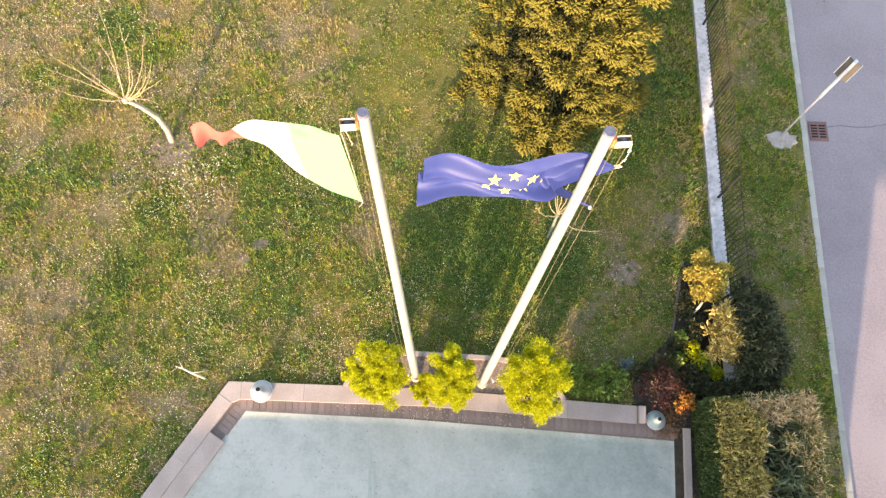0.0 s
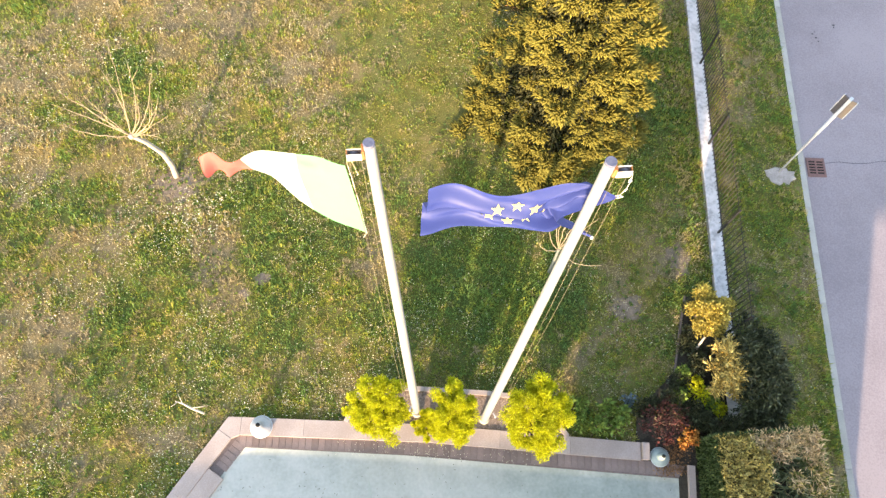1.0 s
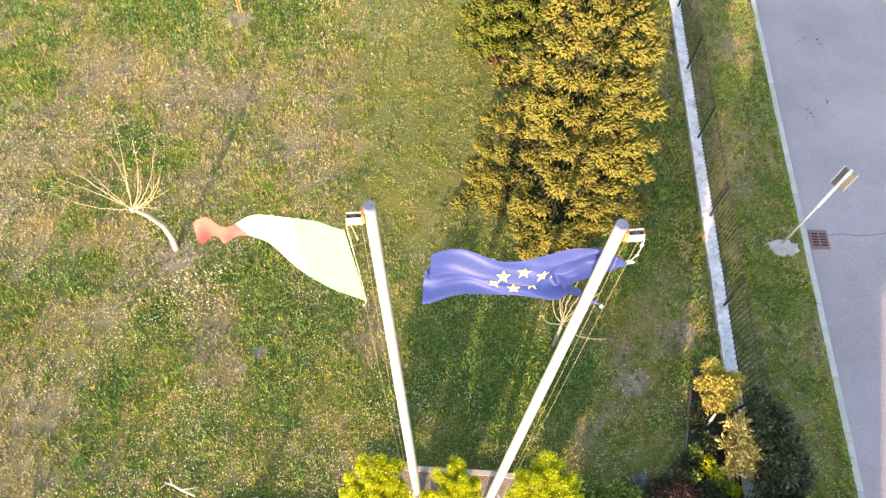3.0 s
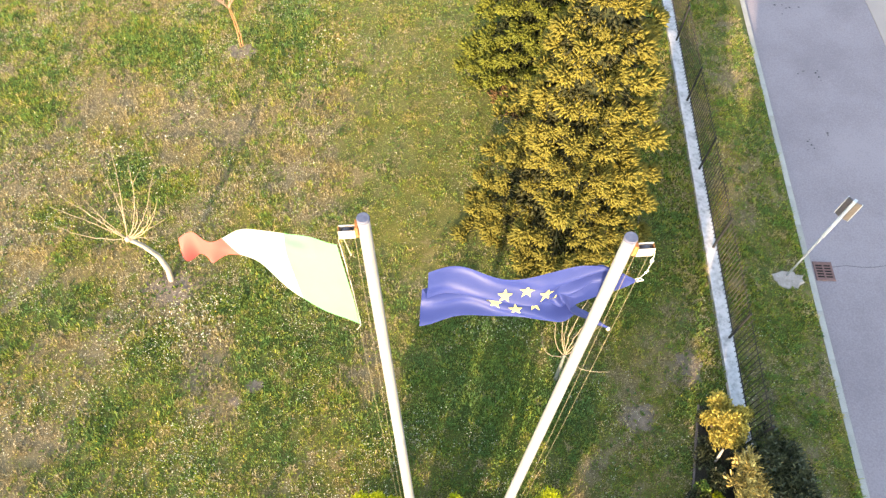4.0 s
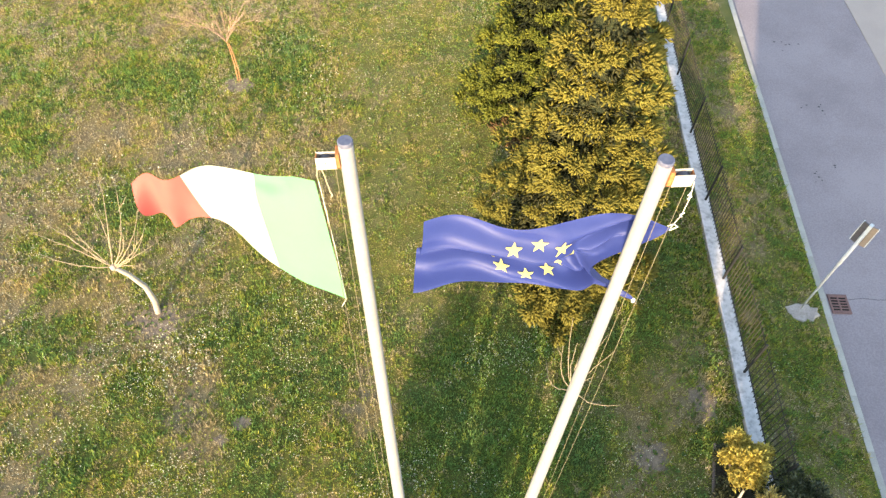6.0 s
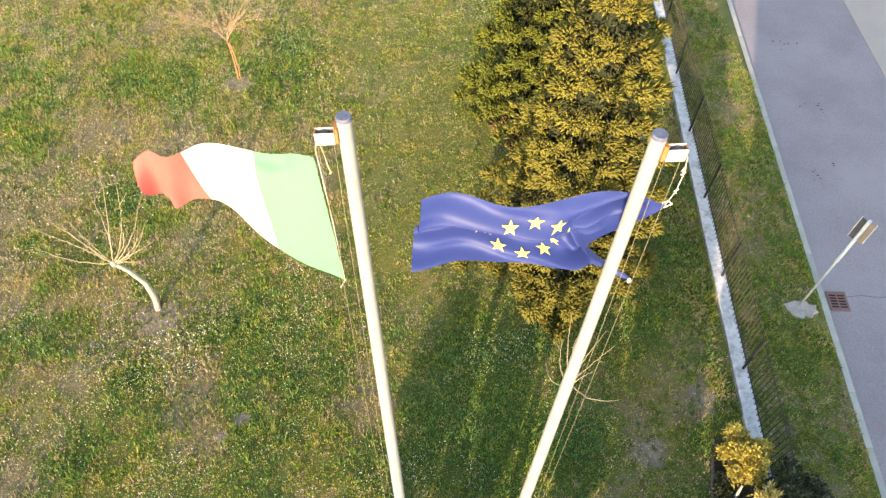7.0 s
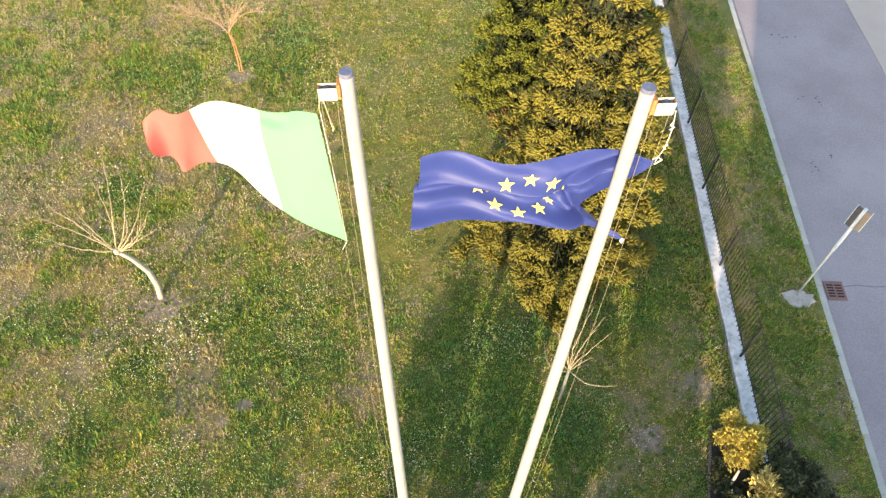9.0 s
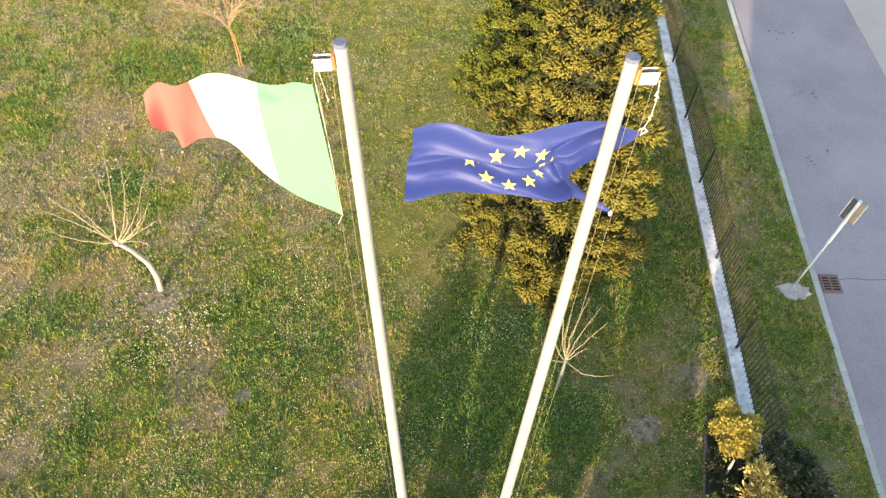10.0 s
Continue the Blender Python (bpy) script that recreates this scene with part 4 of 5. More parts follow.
bare_tree("small pruned pale-barked tree with bare ochre shoots", (-4.765, 6.635, 0), (-0.36, 0.18, 1.30),
          [((-0.36, 1.29, 2.6), (0.06, -0.10, 0.05)), ((-0.58, 0.97, 2.3), (0.10, -0.04, 0)), ((-0.09, 1.02, 2.4), (0.13, -0.06, 0)), ((0.32, 0.88, 2.3), (0.10, -0.20, 0)),
           ((0.35, 0.48, 2.0), (0.12, -0.16, 0)), ((0.47, 0.26, 1.8), (0, -0.03, 0)), ((-0.13, 0.62, 1.9), (0.12, 0.02, 0)), ((-1.48, 0.81, 1.9), (0, -0.02, 0.05)),
           ((-1.07, 0.56, 2.0), (0, -0.05, 0)), ((-0.95, 0.61, 2.0), (0, -0.03, 0)), ((-1.50, 0.26, 1.7), (0, -0.08, 0)), ((-1.59, 0.60, 1.8), (0.1, -0.06, 0.1)),
           ((0.30, -0.02, 1.45), (0, 0.07, 0)), ((0.30, 0.42, 1.9), (0.05, -0.1, 0))], ("bark", "twig"), 0.056, (0.13, 0.10, 0), 0.0095, 2, 0.13)
bare_tree("slender young tree with bare reddish stems", (-3.99, 13.0, 0), (-0.04, 0.16, 1.0),
          [((-0.02, 0.31, 1.75), (0.03, 0, 0)), ((0.18, 0.20, 1.6), (0.05, 0, 0)), ((-0.14, 0.22, 1.7), (-0.03, 0, 0)), ((-1.15, -0.05, 1.95), (0.1, -0.02, 0.2)), ((-0.78, -0.28, 1.75), (0, 0, 0.25)),
           ((-0.52, -0.25, 1.65), (0, 0, 0.2)), ((0.65, -0.09, 2.0), (0, 0, 0.1)), ((1.02, -0.32, 1.85), (0, 0, 0.25)), ((0.48, -0.14, 1.65), (0, 0, 0.2)), ((-0.35, 0.30, 2.1), (0, 0, 0)),
           ((0.35, 0.32, 2.1), (0, 0, 0)), ((-0.85, 0.30, 2.2), (0, 0, 0.1)), ((0.80, 0.25, 2.2), (0, 0, 0.1)), ((0.55, -0.30, 1.9), (0, 0, 0.2)), ((-0.95, -0.2, 1.75), (0, 0, 0.25))],
          ("red_twig", "pink_twig"), 0.016, (0.03, 0, 0), 0.0065, 6, 0.32, stems=(((0.06, 0.01, -0.05), (0.0, 0.16, 0.98), (0.03, 0, 0)),))
bare_tree("small bare pruned tree with curved ochre shoots", (2.38, 4.22, 0), (0.03, 0.09, 0.92),
          [((0.51, 0.50, 1.9), (-0.03, 0.02, 0)), ((0.59, 0.28, 1.8), (-0.03, 0, 0)), ((0.33, 0.12, 1.3), (0, 0, 0)), ((0.65, -0.37, 1.3), (-0.02, -0.13, 0)), ((-0.43, 0.25, 1.6), (-0.14, -0.14, 0)),
           ((-0.21, 0.37, 1.9), (-0.10, -0.06, 0)), ((-0.02, 0.73, 2.1), (-0.06, -0.02, 0)), ((0.05, 0.45, 1.8), (-0.05, 0, 0)), ((0.33, 0.62, 2.0), (-0.06, 0, 0))], ("grey_bark", "twig"), 0.034, (0, 0, 0), 0.0078, 1, 0.08)
stick = thing("dead_branch", "bleached dead branch lying in the grass", "branch", (-4.42, 2.22, 0.05))
part("stem", done(tube([(0, 0, 0), (0.14, -0.05, 0.03), (0.3, -0.14, 0.02), (0.52, -0.24, 0.0)], [0.009, 0.015, 0.018, 0.02], 8), "stem", M["dead"], True), stick)
for a, b in (((0.14, -0.05, 0.03), (0.06, 0.12, 0.08)), ((0.3, -0.14, 0.03), (0.6, -0.12, 0.06)), ((0.05, -0.02, 0.02), (-0.05, -0.1, 0.05))):
    part("spur", done(tube([a, b], [0.009, 0.003], 6), "spur", M["dead"], True), stick)


# ---- shrubs ----
def shrub(name, label, place, size, mat, count, leaf, seed, lumps=9, category="shrub", group="", spread=0.6, hollow=0.75, stem="trunk", lump=(0.28, 0.46), edge=(0.68, 0.84), rear=0.0, slim=0.55):
    """A lumpy shrub: a few stems and a crown of many leaves over several clumps. size: half widths and height."""
    g = np.random.default_rng(seed)
    ob = thing(name, label, category, place, group=group)
    sx, sy, h = size
    P, N = [], []
    stems = bmesh.new()
    for i in range(lumps):
        a, q = 2.4 * i + g.uniform(-0.4, 0.4), math.sqrt((i + 0.5) / lumps) * g.uniform(*edge)
        top = h * (0.72 - (0.42 - 0.22 * rear) * q * q + rear * 0.22 * q * math.sin(a)) * g.uniform(0.85, 1.1)
        c = np.array([math.cos(a) * q * sx, math.sin(a) * q * sy, top])
        rad = np.array([sx, sy, h * 0.7]) * g.uniform(*lump)
        n = count // lumps
        d = g.normal(0, 1, (n, 3))
        d /= np.linalg.norm(d, axis=1, keepdims=True)
        d[:, 2] = np.where(d[:, 2] < -0.3, -d[:, 2], d[:, 2])
        P.append(c + d * rad * g.uniform(hollow, 1.06, (n, 1)))
        N.append(d + np.array([0, 0, 0.35]))
        add_tube(stems, [(c[0] * 0.12, c[1] * 0.12, 0), (c[0] * 0.5, c[1] * 0.5, top * 0.55), tuple(c)], [0.02, 0.014, 0.006], 5)
    P, N = np.concatenate(P), np.concatenate(N)
    keep = P[:, 2] > 0.03
    v, f = leaves(P[keep], N[keep], leaf, leaf * slim, spread, seed)
    part("stems", done(stems, "stems", M[stem]), ob)
    part("crown", mesh_of("crown", v, f, M[mat]), ob)
    return ob


for x, y, sx, sy, h, n, seed in ((-0.84, 1.77, 0.54, 0.51, 1.25, 14500, 21), (0.39, 1.59, 0.41, 0.50, 1.25, 12500, 22), (-0.03, 1.50, 0.27, 0.27, 0.50, 5500, 24), (1.74, 1.45, 0.63, 0.63, 1.25, 18500, 23)):
    shrub("yellow_shrub", "bright yellow rounded evergreen shrub at the flagpoles" if h > 1 else "low bright yellow evergreen shrub at the flagpoles", (x, y, 0.04), (sx, sy, h), "lime", int(n * 1.5), 0.05, seed, 54 if h > 1 else 18, group="yellow shrubs", spread=0.75, hollow=0.25, slim=0.34, lump=(0.13, 0.22), edge=(0.74, 1.02), rear=1.0)
shrub("golden_shrub", "clipped golden-leaved shrub on a bare stem", (4.99, 3.10, 0.02), (0.40, 0.46, 0.95), "gold", 6500, 0.062, 31, 22, spread=1.5, hollow=0.4, lump=(0.24, 0.34), edge=(0.72, 0.92), rear=0.6)
shrub("variegated_shrub", "variegated cream and green leaved shrub", (5.10, 2.08, 0.02), (0.31, 0.52, 0.98), "variegated", 2300, 0.12, 32, 26, spread=0.8, hollow=0.3, slim=0.28, lump=(0.18, 0.30), edge=(0.7, 0.98), rear=0.5)
shrub("dark_shrub", "large dark evergreen shrub against the fence", (5.60, 1.92, 0.0), (0.54, 1.05, 1.15), "dark", 12000, 0.085, 33, 34, slim=0.34, spread=1.0, hollow=0.5, lump=(0.18, 0.32), edge=(0.72, 1.0))
shrub("red_shrub", "low shrub with dark red leaves", (3.96, 1.36, 0.02), (0.46, 0.42, 0.52), "redleaf", 850, 0.05, 34, 14, spread=1.2, hollow=0.3, lump=(0.2, 0.36), edge=(0.7, 1.0))
shrub("orange_shrub", "small shrub with orange and yellow leaves", (4.34, 1.06, 0.02), (0.22, 0.2, 0.42), "orange_leaf", 420, 0.06, 35, 8, spread=1.2, hollow=0.3, lump=(0.25, 0.4), edge=(0.6, 0.95))
for i, (x, y, s) in enumerate(((4.45, 2.12, 0.15), (4.62, 1.88, 0.22), (4.80, 1.66, 0.2), (4.95, 1.46, 0.14), (4.3, 1.75, 0.16), (4.7, 1.76, 0.18), (4.88, 1.58, 0.15))):
    shrub("leafy_plant", "small yellow-green leafy plant in the bed", (x, y, 0.02), (s, s, 0.32), "lime" if i % 2 else "weed", 260, 0.06, 40 + i, 4, "plant", "bed plants")
for i, (x, y) in enumerate(((2.50, 1.42), (2.82, 1.36), (3.12, 1.34), (3.30, 1.50), (2.55, 1.70), (3.05, 1.62))):
    shrub("weed", "tall green weed clump beside the coping", (x, y, 0.0), (0.14 + 0.03 * (i % 3), 0.15, 0.26), "weed", 110, 0.10, 60 + i, 5, "plant", "weed clumps")
for i, (x, y, sx, sy, h) in enumerate(((4.95, 1.15, 0.35, 0.22, 0.5), (4.62, 1.3, 0.22, 0.2, 0.35), (3.75, 1.62, 0.28, 0.2, 0.28), (5.2, 1.2, 0.3, 0.3, 0.8), (4.75, 2.3, 0.2, 0.22, 0.3), (4.68, 2.72, 0.2, 0.3, 0.22), (4.86, 3.3, 0.16, 0.25, 0.2), (5.2, 2.6, 0.2, 0.3, 0.3), (4.2, 1.72, 0.26, 0.22, 0.3), (4.42, 2.02, 0.2, 0.2, 0.26), (4.5, 1.5, 0.25, 0.2, 0.3))):
    shrub("ground_cover", "dark low ground-cover plant in the shrub bed", (x, y, 0.02), (sx, sy, h), "dark", 900, 0.06, 70 + i, 6, "plant", "ground cover")
shrub("blue_grey_plant", "small blue-grey leafy plant in the lawn", (3.43, 1.74, 0.0), (0.15, 0.11, 0.2), "blue_leaf", 220, 0.055, 66, 4, "plant")
stump = thing("cut_stem", "pale cut stem in the shrub bed", "stump", (4.76, 2.52, 0.02))
part("stem", done(tube([(0, 0, 0), (0.07, 0.10, 0.22), (0.12, 0.19, 0.42)], [0.03, 0.025, 0.018], 8), "stem", M["dead"], True), stump)

# ---- hedge along the yard: leafy sides, browned and hollow on top ----
hedge = thing("hedge", "clipped hedge with a browned, hollow top", "hedge", (0, 0, 0))
g = np.random.default_rng(50)
HX0, HX1, HY0, HY1, HH = 4.52, 6.16, -2.6, 1.0, 1.0


def hedge_hollow(w, y):
    """1 in the broken-open middle of the hedge's top, 0 on its rim; w: share of the way across."""
    rag = 0.22 * (value_noise(8 * w, y, 0.5, 71) - 0.5)
    rag2 = np.clip((value_noise(1.64 * w, y, 0.30, 73) - 0.26) * 7, 0, 1)
    return rag2 * np.clip((w - 0.44 + rag) * 9, 0, 1) * np.clip((0.93 - w + 0.4 * rag) * 10, 0, 1) * np.clip((HY1 - 0.28 - y + 1.6 * rag) * 6, 0, 1)


def hedge_leaves(n, which):
    y = g.uniform(HY0, HY1, n)
    sh = 0.075 * (y - HY1)
    depth = np.abs(g.normal(0, 0.035, n))
    if which == "side":
        p = np.stack([HX0 + sh + depth, y, g.uniform(0.03, HH, n)], 1)
        q = np.tile([-1.0, 0, 0.4], (n, 1))
    elif which == "end":
        p = np.stack([g.uniform(HX0, HX1, n), HY1 - depth, g.uniform(0.03, HH, n)], 1)
        q = np.tile([0, 1.0, 0.4], (n, 1))
    elif which == "right":
        p = np.stack([HX1 + sh - depth, y, g.uniform(-0.1, HH, n)], 1)
        q = np.tile([1.0, 0, 0.4], (n, 1))
    else:
        w = g.uniform(0, 1, n)
        x = HX0 + sh + w * (HX1 - HX0)
        dip = 0.62 * hedge_hollow(w, y)
        p = np.stack([x, y, HH - depth - dip + 0.03 * g.normal(0, 1, n) + 0.16 * (value_noise(x, y, 0.26, 74) - 0.5)], 1)
        q = np.tile([0, 0, 1.0], (n, 1))
    return p, q


# left side and end wear the shade-darkened leaf colour
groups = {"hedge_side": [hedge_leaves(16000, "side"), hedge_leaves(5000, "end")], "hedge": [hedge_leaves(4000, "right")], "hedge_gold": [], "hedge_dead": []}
p, q = hedge_leaves(30000, "top")
w = (p[:, 0] - HX0 - 0.075 * (p[:, 1] - HY1)) / (HX1 - HX0)
n1 = value_noise(p[:, 0], p[:, 1], 0.3, 72)
open_ = (hedge_hollow(w, p[:, 1]) > 0.3) & (g.random(len(w)) < 0.86)
gold = w + 0.35 * (n1 - 0.5) < 0.40
dead = ~gold & (g.random(len(w)) < np.where(HY1 - p[:, 1] < 0.5, 0.85, 0.45))
green = ~gold & ~dead & ~open_
gold |= green & (g.random(len(w)) < 0.5)
green &= ~gold
gold &= g.random(len(w)) < 0.75
dead &= ~open_
groups["hedge"].append((p[green], q[green]))
groups["hedge_gold"].append((p[gold & ~open_], q[gold & ~open_]))
groups["hedge_dead"].append((p[dead], q[dead]))
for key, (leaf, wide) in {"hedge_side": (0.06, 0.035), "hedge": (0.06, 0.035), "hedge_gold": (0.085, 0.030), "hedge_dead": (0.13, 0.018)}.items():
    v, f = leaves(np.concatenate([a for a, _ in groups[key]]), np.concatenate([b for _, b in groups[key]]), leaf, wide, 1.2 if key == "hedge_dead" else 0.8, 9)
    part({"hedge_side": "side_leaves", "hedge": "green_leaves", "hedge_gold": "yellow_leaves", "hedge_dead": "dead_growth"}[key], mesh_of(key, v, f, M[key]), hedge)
# plain block in dark earth colour paints the shade down in the hollow
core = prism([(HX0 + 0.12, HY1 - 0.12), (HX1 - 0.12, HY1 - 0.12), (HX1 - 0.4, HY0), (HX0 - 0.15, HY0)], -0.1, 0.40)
part("shade_core", done(core, "shade_core", M["earth"]), hedge, "dark filler block standing for the shaded inside")

# long pale arching blades in the hedge's hollow
straps = bmesh.new()
g = np.random.default_rng(57)
for i in range(520):
    y = g.uniform(HY0 + 0.2, HY1 - 0.35)
    x = HX0 + 0.075 * (y - HY1) + g.uniform(0.45, 0.95) * (HX1 - HX0)
    a, reach, high = g.uniform(0, 6.283), g.uniform(0.12, 0.38), g.uniform(0.2, 0.42)
    d, wide = Vector((math.cos(a), math.sin(a), 0)), g.uniform(0.010, 0.019)
    side_ = Vector((-d.y, d.x, 0.3)) * wide
    root = Vector((x, y, g.uniform(0.38, 0.60)))
    mid_ = root + d * reach * 0.5 + Vector((0, 0, high))
    tip = root + d * reach * 1.2 + Vector((0, 0, high * g.uniform(0.3, 1.0)))
    vs = [straps.verts.new(p) for p in (root - side_, root + side_, mid_ - side_, mid_ + side_, tip)]
    straps.faces.new((vs[0], vs[1], vs[3], vs[2]))
    straps.faces.new((vs[2], vs[3], vs[4]))
tagged(part("strap_growth", done(straps, "strap_growth", M["strap"]), hedge, "long pale arching blades"), kind="stuff")

# ---- bare trodden patches in the lawn ----
BARE = ((-4.74, 6.46, 0.58, 0.40), (-3.95, 12.85, 0.36, 0.28), (3.75, 3.45, 0.34, 0.27), (4.86, 4.30, 0.26, 0.34), (-2.99, 4.41, 0.17, 0.13), (-3.3, 4.15, 0.14, 0.10))
for x, y, rx, ry in BARE:
    g = np.random.default_rng(int(100 * (x + 9)))
    spot = bmesh.new()
    hub = spot.verts.new((x, y, float(ground_z(x, y)) + 0.02))
    ring = []
    for k in range(26):
        a, q = k * 0.24166, g.uniform(0.7, 1.15)
        px, py = x + rx * q * math.cos(a), y + ry * q * math.sin(a)
        ring.append(spot.verts.new((px, py, float(ground_z(px, py)) + 0.002)))
    for k in range(26):
        spot.faces.new((hub, ring[k], ring[(k + 1) % 26]))
    tagged(new("bare_earth", done(spot, "bare_earth", M["bare"], True)), "bare greyish pink earth patch in the lawn", "earth", group="bare patches")

# ---- grass, flowers ----
def scatter(n, seed):
    g = np.random.default_rng(seed)
    x, y = g.uniform(-11.5, 8.6, n), g.uniform(-1.2, 17.5, n)
    keep = (x < kerb_x(y) - 0.02) & ~((x > fence_x(y) - 0.03) & (x < fence_x(y) + WALL_WIDE + 0.02))
    for poly in (YARD, PLANTER, BED, footing):
        keep &= ~inside(x, y, poly)
    keep &= ~((x > 4.3) & (x < 6.3) & (y < 1.02))
    return x[keep], y[keep], g


x, y, g = scatter(520000, 81)
d = dryness(x, y)
thin = g.random(len(x)) > np.clip((d - 0.95) * 1.5, 0, 0.4)
thin &= g.random(len(x)) < 0.30 + 1.1 * value_noise(x, y, 0.10, 88)
for a, b, rx, ry in BARE:
    thin &= (g.random(len(x)) > 0.6) | (((x - a) / rx) ** 2 + ((y - b) / ry) ** 2 > g.uniform(0.4, 1.3, len(x)))
x, y, d = x[thin], y[thin], d[thin]
tall = (0.035 + 0.10 * value_noise(x, y, 0.22, 82) ** 2 * g.random(len(x))) * (1.12 - 0.25 * d)
tall *= 1 - 0.4 * mown(x, y)
n = len(x)
root = np.stack([x, y, ground_z(x, y) - 0.01], 1)
blades_v, extra = [], []
for k in range(3):
    az = g.uniform(0, 6.283, n)
    lean_ = g.uniform(0.15, 0.9, n)
    wide = g.uniform(0.006, 0.011, n)
    out = np.stack([np.cos(az), np.sin(az)], 1)
    start = root + np.concatenate([out * 0.012, np.zeros((n, 1))], 1)
    s = np.stack([-out[:, 1], out[:, 0], np.zeros(n)], 1) * wide[:, None]
    tip = start + np.concatenate([out * (tall * lean_)[:, None], (tall * g.uniform(0.7, 1.2, n))[:, None]], 1)
    blades_v.append(np.stack([start - s, start + s, tip], 1))
v = np.concatenate(blades_v).reshape(-1, 3)
me = mesh_of("grass", v, np.arange(len(v)).reshape(-1, 3), M["grass"])
me.attributes.new("dry", "FLOAT", "POINT").data.foreach_set("value", np.repeat(np.tile(np.clip(d + 0.95 * (value_noise(x, y, 0.085, 14) - 0.5) + 0.20 * g.normal(0, 1, n), 0, 1.15), 3), 3))
tagged(new("grass", me), "short uneven meadow grass with dry patches", "grass", kind="stuff")


# leafy rosettes of broad-leaved weeds among the grass
x, y, g = scatter(26000, 84)
keep = g.random(len(x)) < np.clip((value_noise(x, y, 0.8, 85) * 0.8 + value_noise(x, y, 0.3, 86) * 0.7 - 0.62) * 2.0, 0.02, 0.9) * (1 - 0.6 * mown(x, y))
x, y = x[keep], y[keep]
for name, mat, pick in (("clover", "rosette", np.arange(len(x)) % 3 > 0), ("plantain", "rosette_dark", np.arange(len(x)) % 3 == 0)):
    c = np.repeat(np.stack([x[pick], y[pick], ground_z(x[pick], y[pick]) + 0.012], 1), 7, axis=0)
    a = g.uniform(0, 6.283, len(c))
    v, f = leaves(c, np.stack([np.cos(a), np.sin(a), g.uniform(0.25, 0.9, len(c))], 1), 0.05, 0.028, 0.15, 5)
    tagged(new(name, mesh_of(name, v, f, M[mat])), "low green leaf rosettes scattered in the lawn", "weeds", kind="stuff")


def flowers(name, label, n, seed, chance, size, high, mat):
    x, y, g = scatter(n, seed)
    keep = g.random(len(x)) < chance(x, y)
    x, y = x[keep], y[keep]
    c = np.stack([x, y, ground_z(x, y) + g.uniform(*high, len(x))], 1)
    r = g.uniform(*size, len(x))
    tilt = g.normal(0, 0.35, (len(x), 2))
    ring = []
    for k in range(6):
        a = k * math.pi / 3
        dx, dy = r * math.cos(a), r * math.sin(a)
        ring.append(c + np.stack([dx, dy, dx * tilt[:, 0] + dy * tilt[:, 1]], 1))
    top = c + np.stack([0 * r, 0 * r, r * 0.35], 1)
    v = np.stack([top, *ring], 1).reshape(-1, 3)
    k = np.arange(len(x))[:, None, None] * 7
    f = (k + np.array([(0, 1 + j, 1 + (j + 1) % 6) for j in range(6)])).reshape(-1, 3)
    tagged(new(name, mesh_of(name, v, f, M[mat])), label, "flowers", kind="stuff")


flowers("daisies", "scattered small white meadow flowers", 105000, 91,
        lambda x, y: np.clip((value_noise(x, y, 1.1, 92) * 0.8 + value_noise(x, y, 0.35, 93) * 0.6 - 0.66) * 2.6 + 1.2 * np.exp(-((x + 4.1) ** 2 + (y - 5.7) ** 2) / 0.3), 0.06, 1) * np.where(x > 2.2, 0.5, 1.0) * (1 - 0.45 * mown(x, y)) * np.where(x > fence_x(y), 0.45, 1), (0.0042, 0.0095), (0.04, 0.08), "petal")
flowers("clover_blooms", "dense cluster of cream flower heads in the lawn", 60000, 97,
        lambda x, y: 1.0 * np.exp(-((x + 4.05) ** 2 / 0.25 + (y - 5.95) ** 2 / 0.06)) + 0.5 * np.exp(-((x + 4.2) ** 2 / 0.4 + (y - 5.5) ** 2 / 0.15)) + 0.5 * np.exp(-((x + 1.9) ** 2 / 0.5 + (y - 12.9) ** 2 / 0.7)) + 0.16 * np.exp(-((x + 5.6) ** 2 / 3.0 + (y - 10.3) ** 2 / 1.5)), (0.008, 0.017), (0.04, 0.09), "petal")
flowers("dandelions", "scattered small yellow meadow flowers", 5000, 95,
        lambda x, y: np.clip((value_noise(x, y, 0.9, 96) - 0.5) * 1.2 + 1.5 * np.exp(-((x - 6.85) ** 2 + (y - 6.6) ** 2) / 0.06), 0.03, 1), (0.006, 0.012), (0.04, 0.07), "dandelion")

# ---- fallen petals on the bricks below the shrubs ----
g = np.random.default_rng(99)
t = np.concatenate([g.normal(0.42, 0.05, 90), g.normal(0.60, 0.04, 60), g.normal(0.30, 0.04, 40)])
px, py = -3.2 + 7.4 * t, 1.50 - 0.105 * 7.4 * t + 0.13 - g.uniform(0.0, 0.30, len(t)) - 0.02 * (7.4 * t - 3.2).clip(0)
c = np.stack([px, py, np.full(len(t), 0.032)], 1)
v, f = leaves(c, np.tile([0.0, 0.0, 0.1], (len(t), 1)) + g.normal(0, 1, (len(t), 3)) * [1, 1, 0.05], 0.022, 0.014, 0.05, 4)
tagged(new("fallen_petals", mesh_of("fallen_petals", v, f, M["petal"])), "fallen pale petals scattered on the bricks", "petals", kind="stuff")

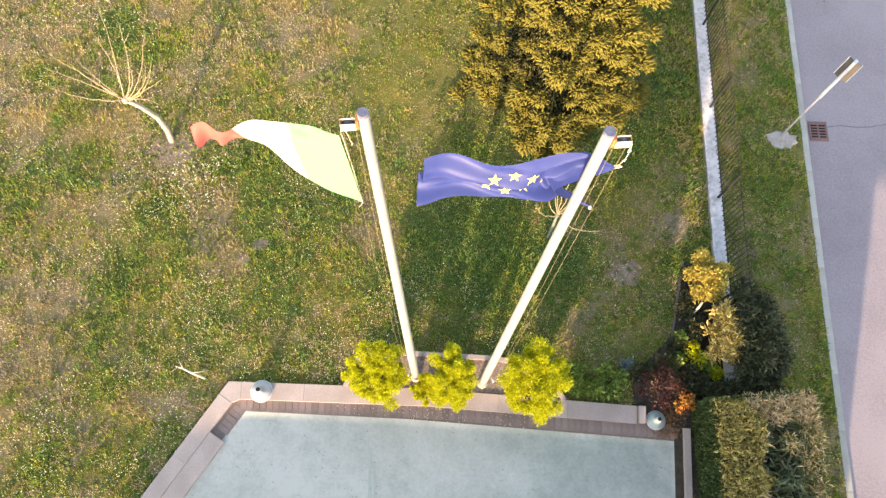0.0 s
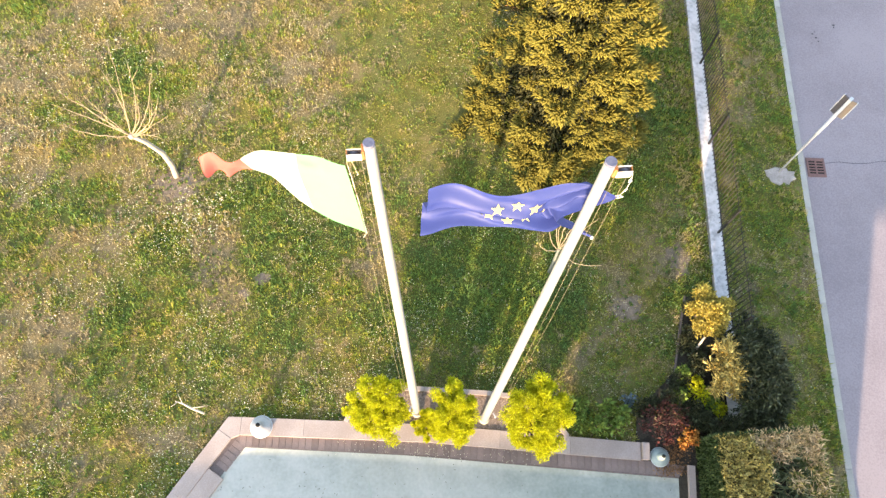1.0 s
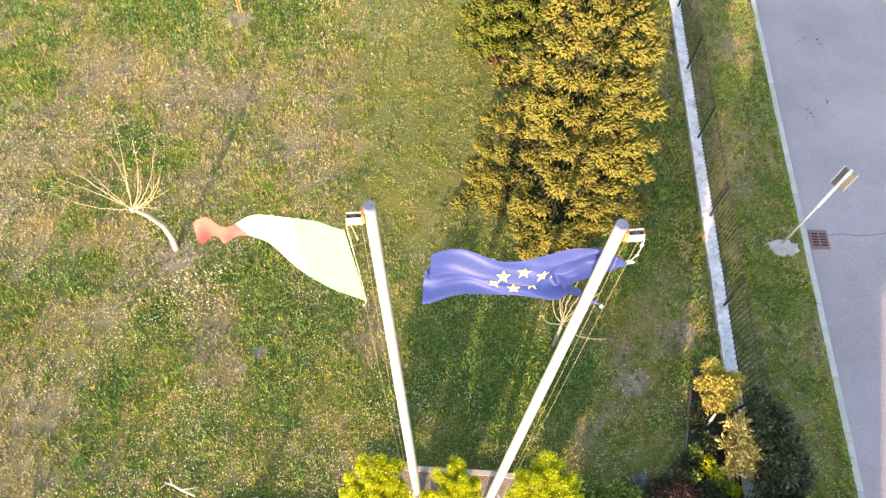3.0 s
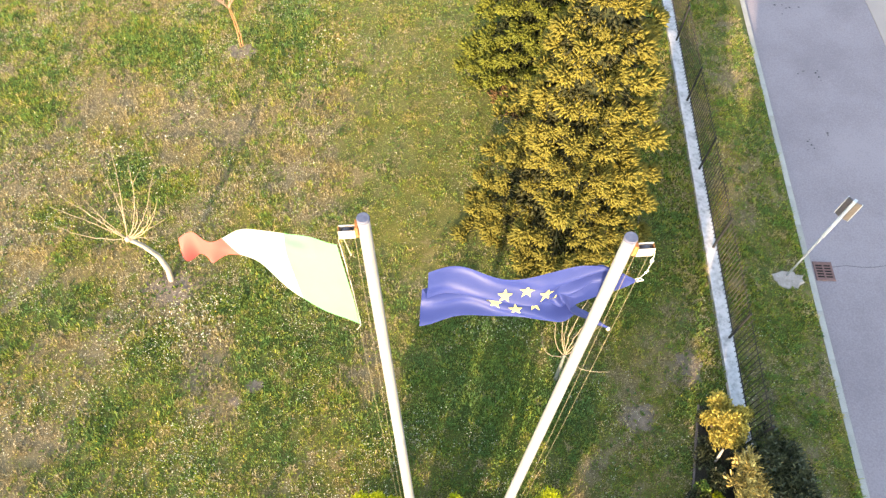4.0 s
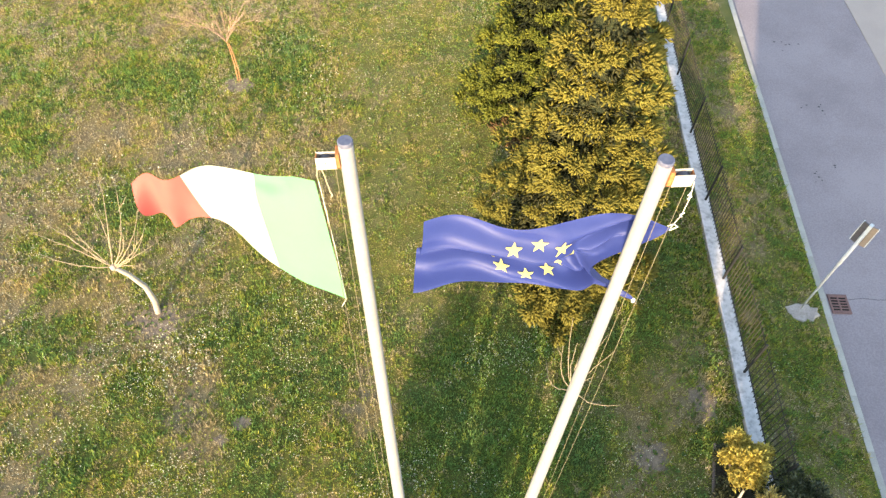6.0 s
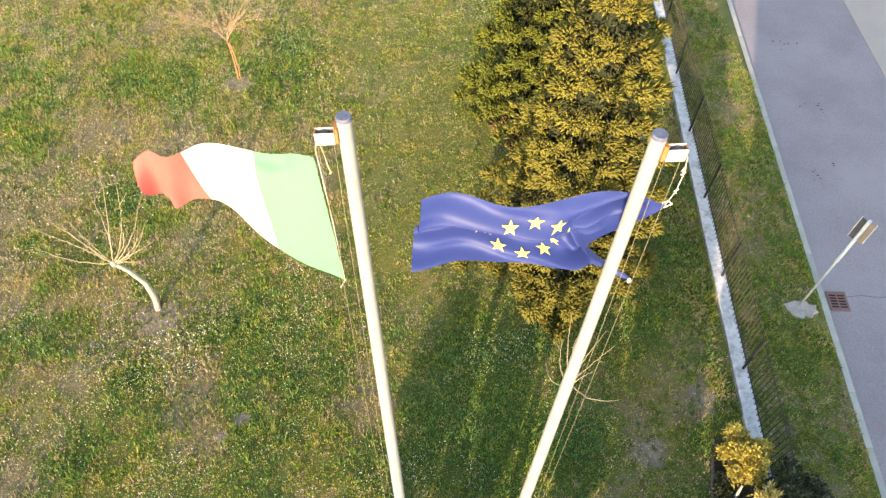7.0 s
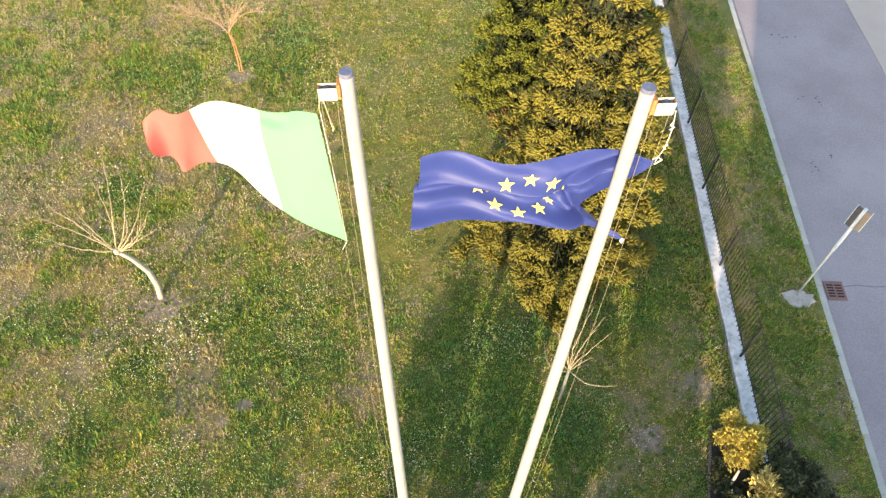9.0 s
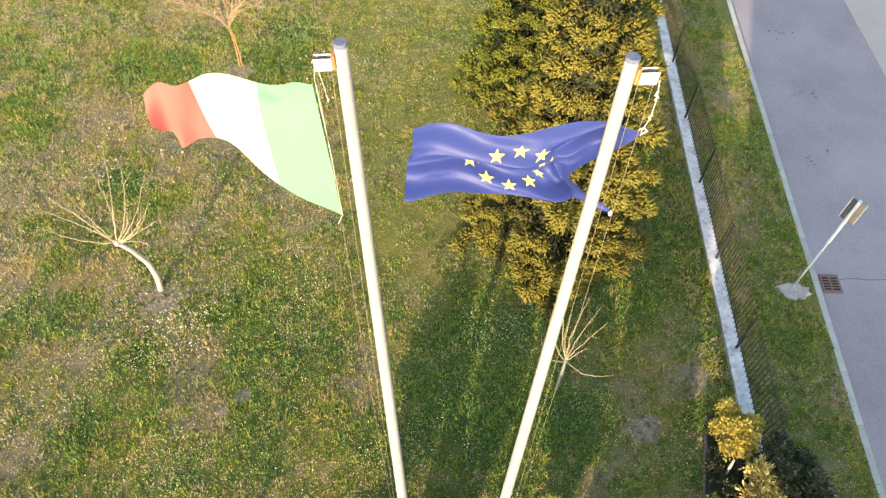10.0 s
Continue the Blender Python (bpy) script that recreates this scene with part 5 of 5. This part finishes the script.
# ---- leaf bits on the yard floor ----
g = np.random.default_rng(101)
px, py = g.uniform(-5.5, 4.0, 1500), g.uniform(-2.5, 1.2, 1500)
keep = inside(px, py, slab) & (g.random(1500) < 0.15 + 0.85 * value_noise(px, py, 0.6, 102) ** 2)
c = np.stack([px[keep], py[keep], np.full(keep.sum(), 0.020)], 1)
v, f = leaves(c, np.tile([0.0, 0.0, 0.1], (len(c), 1)) + g.normal(0, 1, (len(c), 3)) * [1, 1, 0.04], 0.036, 0.016, 0.04, 6)
tagged(new("leaf_litter", mesh_of("leaf_litter", v, f, M["litter"])), "dull dry leaf bits scattered on the yard floor", "litter", kind="stuff")

# ---- fallen leaves in the corner by the kerb ----
g = np.random.default_rng(104)
px, py = np.concatenate([g.normal(4.10, 0.13, 260), g.normal(4.05, 0.14, 160)]), np.concatenate([g.normal(0.83, 0.09, 260), g.normal(0.56, 0.05, 160)])
c = np.stack([px, py, np.full(len(px), 0.034)], 1)
v, f = leaves(c, np.tile([0.0, 0.0, 0.1], (len(c), 1)) + g.normal(0, 1, (len(c), 3)) * [1, 1, 0.06], 0.045, 0.022, 0.05, 8)
tagged(new("fallen_leaves", mesh_of("fallen_leaves", v, f, M["tan_leaf"])), "rusty brown fallen leaves in the yard's corner", "leaves", kind="stuff")

# ---- brick edging strip of the yard, piece by piece ----
strip = thing("brick_strip", "row of upright reddish-brown bricks edging the yard", "brick edging", kind="structure")
part("mortar_bed", done(prism([(-3.40, 1.62), (0.0, 1.27), (3.6, 0.74), (4.28, 0.64), (4.25, 0.38), (-0.42, 1.05), (-3.20, 1.36), (-6.6, -3.1), (-7.0, -3.1)], -0.1, 0.013), "mortar_bed", M["mortar"]), strip)
strip_pieces("brick", (-3.27, 1.60), (-0.02, 1.255), 0.205, 29, -0.05, 0.022, M["brick"], strip, gap=0.005, bevel=0.003)
strip_pieces("brick", (-0.02, 1.255), (4.28, 0.63), 0.205, 38, -0.05, 0.022, M["brick"], strip, gap=0.005, bevel=0.003)
strip_pieces("brick", (-3.66, 1.12), (-3.29, 1.59), 0.215, 6, -0.05, 0.021, M["brick"], strip, gap=0.005, bevel=0.003)
